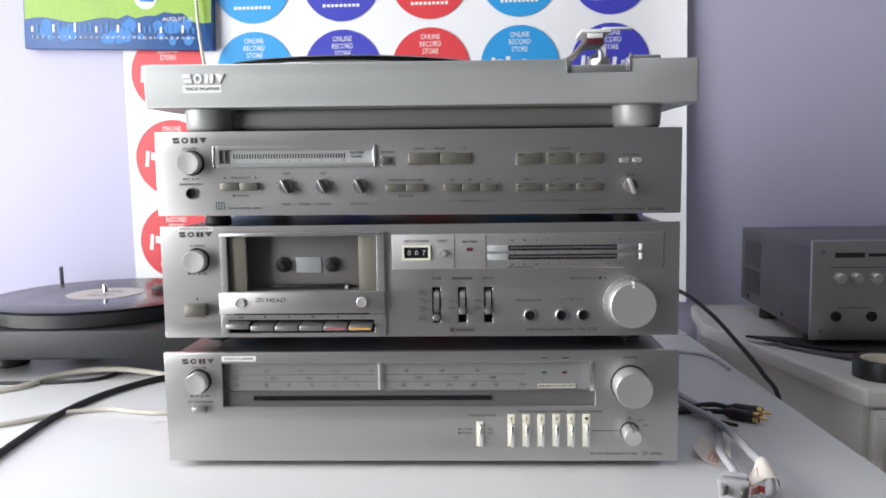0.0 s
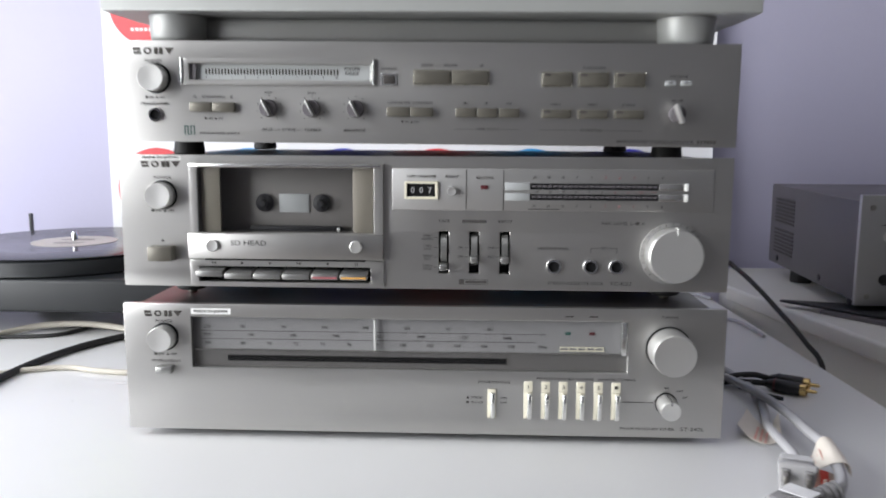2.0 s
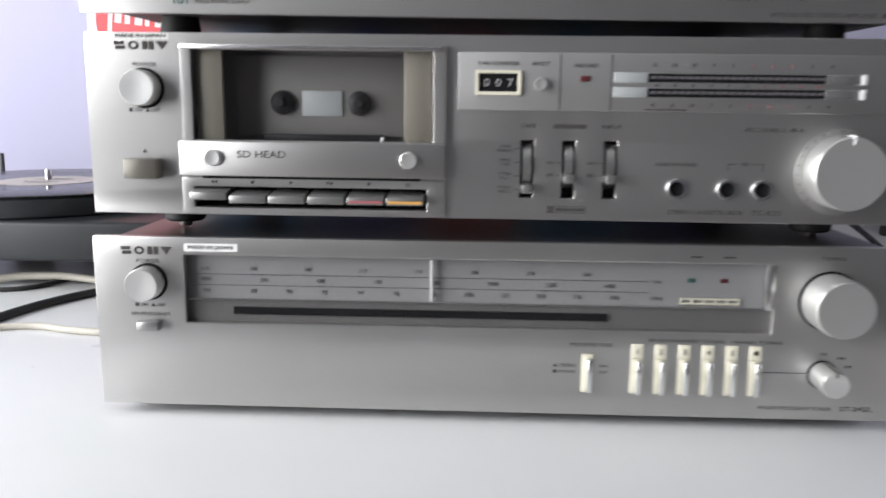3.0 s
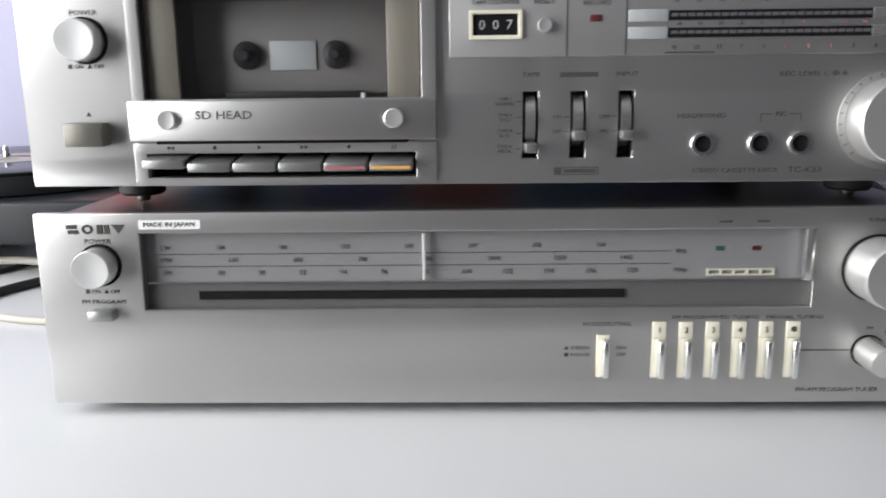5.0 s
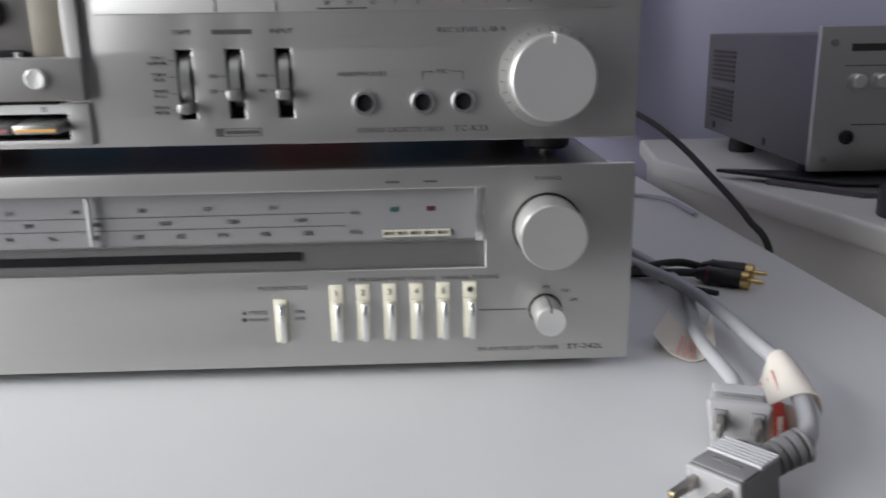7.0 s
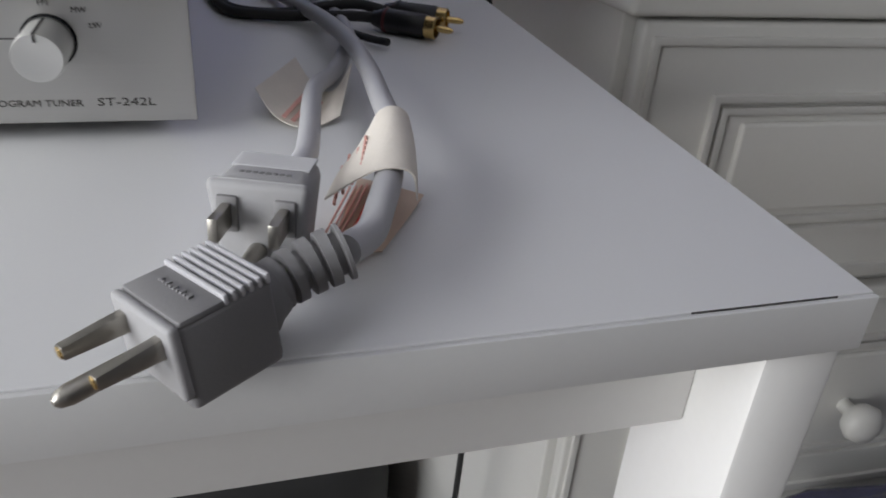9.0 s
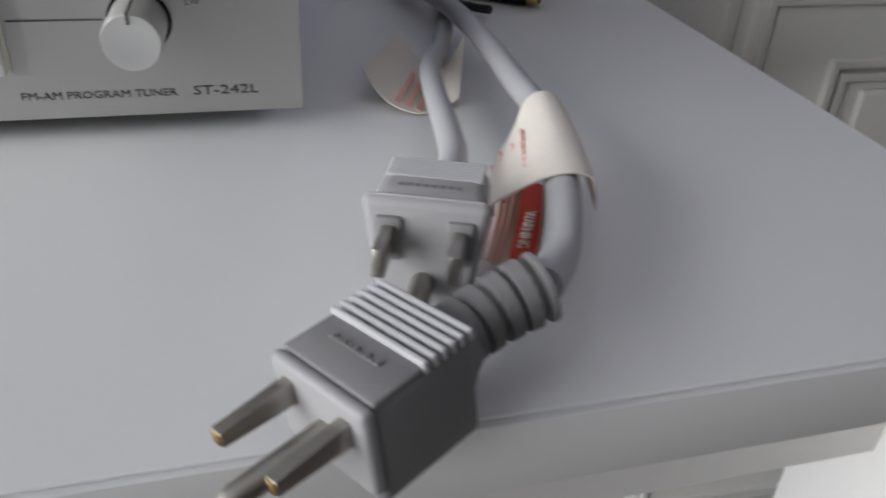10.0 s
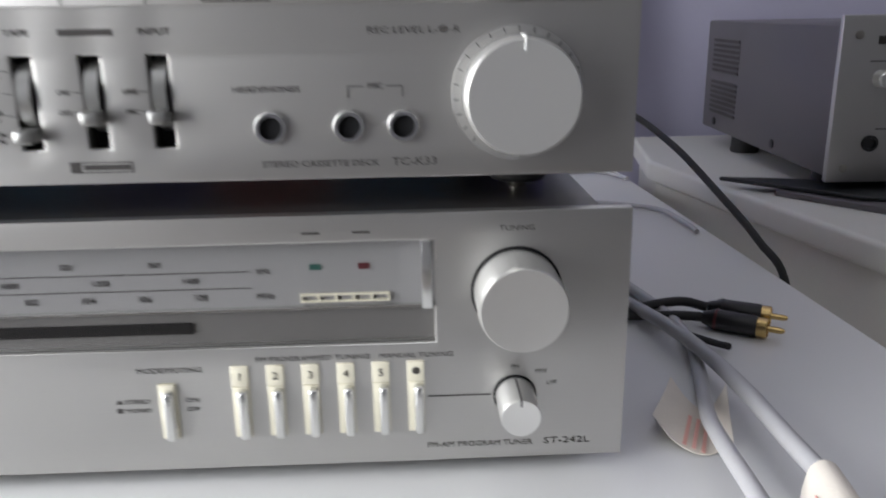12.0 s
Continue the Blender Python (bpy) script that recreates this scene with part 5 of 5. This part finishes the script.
for j in range(8):
    bm = rbox(-0.0094 + 0.00105 * j, -0.0088 + 0.00105 * j, -0.0090, 0.0090, 0.0186, 0.0194, 0.0002, 1)
    bm.transform(SM)
    part("ridge", bm, M["cord"], sb)
for j in range(8):
    bm = rbox(0.0015, 0.0026, -0.0060 + 0.0015 * j, -0.0050 + 0.0015 * j, 0.0189, 0.0192, 0.0001, 1)
    bm.transform(SM)
    part("cast_mark", bm, M["plug"], sb)
for yy in (-0.00635, 0.00635):
    bm = rbox(0.0090, 0.0195, yy - 0.0011, yy + 0.0011, 0.0095, 0.0150, 0.0003)
    bm.transform(SM)
    part("blade_pin", bm, M["nickel"], sb, "dull metal blade pin")
    bm = rbox(0.0090, 0.0108, yy - 0.0024, yy + 0.0024, 0.0080, 0.0165, 0.0006)
    bm.transform(SM)
    part("pin_collar", bm, M["plug"], sb)
part("earth_pin", lathe([(0.0022, 0.0090), (0.0022, 0.0215), (0.0017, 0.0235), (0, 0.0242)], SM @ Matrix.Translation((0, 0, 0.0035)) @ Matrix.Rotation(radians(90), 4, "Y"), 18), M["nickel"], sb, "round metal earth pin")
part("cord_boot", lathe([(0.0070, 0.0095), (0.0066, 0.0115), (0.0046, 0.0130)], SM @ Matrix.Translation((0, 0.0, 0.0110)) @ Matrix.Rotation(radians(-90), 4, "Y"), 24), M["cord"], sb)
part("cord", tube([tuple(SM @ Vector((-0.011, 0, 0.0110))), (0.2440, -0.0600, 0.0180), (0.2470, -0.0400, 0.0160), (0.2500, -0.0120, 0.0130), (0.2530, 0.0120, 0.0110), (0.2570, 0.0280, 0.0090), (0.2640, 0.0500, 0.0050), (0.2720, 0.0800, 0.0036), (0.2780, 0.1100, 0.0036), (0.2760, 0.1500, 0.0036), (0.2660, 0.2000, 0.0036), (0.2480, 0.2650, 0.0036), (0.215, 0.330, 0.0036)], 0.0032, 14), M["cord"], sg, "thin light grey mains cord")
T2 = thing("paper_tag", (0.25, 0.03, 0.0), "cream paper tag curling up from the table", "tag")
tg2 = part("leaf", sheet([
    [(0.2340, 0.0240, 0.0085), (0.2395, 0.0120, 0.0030), (0.2470, 0.0050, 0.0012), (0.2545, 0.0060, 0.0012), (0.2620, 0.0100, 0.0030)],
    [(0.2430, 0.0390, 0.0100), (0.2475, 0.0285, 0.0040), (0.2530, 0.0220, 0.0012), (0.2590, 0.0225, 0.0014), (0.2660, 0.0260, 0.0075)],
    [(0.2500, 0.0520, 0.0110), (0.2540, 0.0440, 0.0055), (0.2590, 0.0390, 0.0020), (0.2640, 0.0390, 0.0030), (0.2700, 0.0410, 0.0120)]]), M["tag"], T2, "curled cream paper")
for j in range(3):
    part("line_of_print", sheet([[(0.2420 + 0.0030 * j, 0.0105 - 0.0022 * j, 0.0030 - 0.0006 * j), (0.2432 + 0.0030 * j, 0.0095 - 0.0022 * j, 0.0027 - 0.0006 * j)], [(0.2510 + 0.0028 * j, 0.0300 - 0.002 * j, 0.0044 - 0.0008 * j), (0.2521 + 0.0028 * j, 0.0290 - 0.002 * j, 0.0040 - 0.0008 * j)]], 0.0002), M["tag_ink"], T2)

# ---- audio leads beside the tuner ----


def rca(a, b, stripe):
    """A phono plug from its cable end a to its pin end b."""
    a, b = Vector(a), Vector(b)
    m = Matrix.Translation(a) @ (b - a).to_track_quat("Z", "Y").to_matrix().to_4x4()
    d = (b - a).length
    th = thing("phono_plug", tuple((a + b) / 2), "black phono plug with a gilt tip lying on the table", "plug", "phono plugs")
    bd = part("barrel", lathe([(0, 0), (0.0034, 0), (0.0046, 0.004), (0.0056, 0.006), (0.0057, d * 0.96), (0.0050, d), (0, d)], m, 28), M["black"], th, "black ribbed barrel")
    part("band", lathe([(0.00575, 0.0065), (0.0060, 0.0068), (0.0060, 0.0078), (0.00575, 0.0081)], m, 28), M[stripe], bd)
    tp = part("shell", lathe([(0.0052, d), (0.0052, d + 0.0045), (0.0044, d + 0.0050), (0.0040, d + 0.0005)], m, 28), M["brass"], th, "gilt shell")
    part("pin", lathe([(0.0016, d), (0.0016, d + 0.0110), (0.0009, d + 0.0130), (0, d + 0.0132)], m, 16), M["brass"], tp)


rca((0.2930, 0.1320, 0.0060), (0.3160, 0.1160, 0.0060), "red")
rca((0.3010, 0.1460, 0.0060), (0.3250, 0.1325, 0.0060), "black")
ld = thing("audio_lead", (0.26, 0.14, 0), "black twin audio lead beside the tuner", "cord")
part("lead", tube([(0.2925, 0.1325, 0.0060), (0.2820, 0.1350, 0.0060), (0.2660, 0.1400, 0.0045), (0.2450, 0.1450, 0.0035), (0.2250, 0.1560, 0.0030), (0.2150, 0.20, 0.0030)], 0.0026, 12), M["rubber"], ld)
part("lead", tube([(0.3005, 0.1463, 0.0060), (0.2890, 0.1520, 0.0075), (0.2740, 0.1510, 0.0070), (0.2600, 0.1480, 0.0050), (0.2450, 0.1480, 0.0035), (0.2260, 0.1610, 0.0030), (0.2170, 0.20, 0.0030)], 0.0026, 12), M["rubber"], ld)
part("tie", tube([(0.270, 0.1330, 0.002), (0.277, 0.122, 0.0025), (0.288, 0.106, 0.003), (0.294, 0.097, 0.004)], 0.0018, 8), M["rubber"], ld, "black twist tie")
bl = thing("loose_cable", (0.33, 0.3, 0), "thin black lead drooping over the table's side", "cord")
part("lead", tube([(0.22, 0.50, 0.060), (0.280, 0.465, 0.088), (0.316, 0.403, 0.083), (0.336, 0.336, 0.066), (0.3535, 0.276, 0.039), (0.3655, 0.234, 0.017), (0.3745, 0.207, -0.008), (0.3805, 0.195, -0.10), (0.384, 0.20, -0.40), (0.38, 0.25, -0.725)], 0.0026, 12), M["rubber"], bl)
gw = thing("grey_wire", (0.30, 0.41, 0), "thin grey wire lying on the table by the wall", "cord")
part("wire", tube([(0.20, 0.47, 0.004), (0.266, 0.425, 0.003), (0.310, 0.405, 0.003), (0.345, 0.380, 0.003), (0.352, 0.330, 0.003), (0.352, 0.31, 0.003)], 0.0020, 10), M["cord"], gw)
gw2 = thing("grey_wire", (0.32, 0.54, 0), "thin grey wire lying on the table by the wall", "cord")
part("wire", tube([(0.21, 0.50, 0.004), (0.297, 0.545, 0.003), (0.335, 0.545, 0.003), (0.352, 0.51, 0.003)], 0.0020, 10), M["cord"], gw2)

# ---- cords on the table left of the stack ----
lc = thing("power_cable", (-0.36, 0.15, 0), "thick black cord lying in a curve on the table", "cord")
part("cord", tube([(-0.36, -0.09, 0.0035), (-0.374, -0.02, 0.0035), (-0.383, 0.06, 0.0035), (-0.386, 0.135, 0.0035), (-0.373, 0.21, 0.0035), (-0.340, 0.272, 0.0035), (-0.29, 0.315, 0.0035), (-0.22, 0.35, 0.0035)], 0.0036, 12), M["rubber"], lc)
l2 = thing("loose_cable", (-0.42, 0.3, 0), "flat white cord lying beside the record player", "cord")
part("cord", tube([(-0.60, 0.16, 0.003), (-0.498, 0.234, 0.003), (-0.475, 0.280, 0.004), (-0.445, 0.302, 0.007), (-0.40, 0.306, 0.008), (-0.350, 0.298, 0.005), (-0.29, 0.27, 0.003), (-0.23, 0.27, 0.003)], 0.0036, 12), M["cord_cream"], l2)
l3 = thing("loose_cable", (-0.36, 0.14, 0), "thin white cord lying on the table beside the tuner", "cord")
part("cord", tube([(-0.50, 0.07, 0.0028), (-0.427, 0.108, 0.0028), (-0.386, 0.143, 0.0028), (-0.345, 0.157, 0.0028), (-0.31, 0.148, 0.0028), (-0.275, 0.145, 0.0028), (-0.235, 0.16, 0.0028), (-0.222, 0.24, 0.0028)], 0.0026, 12), M["cord_cream"], l3)
l4 = thing("loose_cable", (-0.46, 0.26, 0), "thin black lead lying on the table", "cord")
part("lead", tube([(-0.60, 0.262, 0.0024), (-0.515, 0.264, 0.0024), (-0.45, 0.268, 0.0024), (-0.415, 0.282, 0.0024), (-0.395, 0.33, 0.0024)], 0.0022, 10), M["rubber"], l4)

# ---- the upper units sit a little askew on the ones below ----


def settle(ob, dy, dz, tilt, yaw):
    ob.matrix_basis = Matrix.Translation((0, dy, dz)) @ ob.matrix_basis @ Matrix.Rotation(radians(tilt), 4, "Y") @ Matrix.Rotation(radians(yaw), 4, "Z")


settle(deck, -0.003, -0.0008, 0.20, 0.4)
settle(amp, -0.005, -0.0015, 0.50, 0.4)
settle(tt, 0.0, -0.0015, 0.55, 0.0)
settle(cal, 0.0, 0.0, 1.9, 0.0)
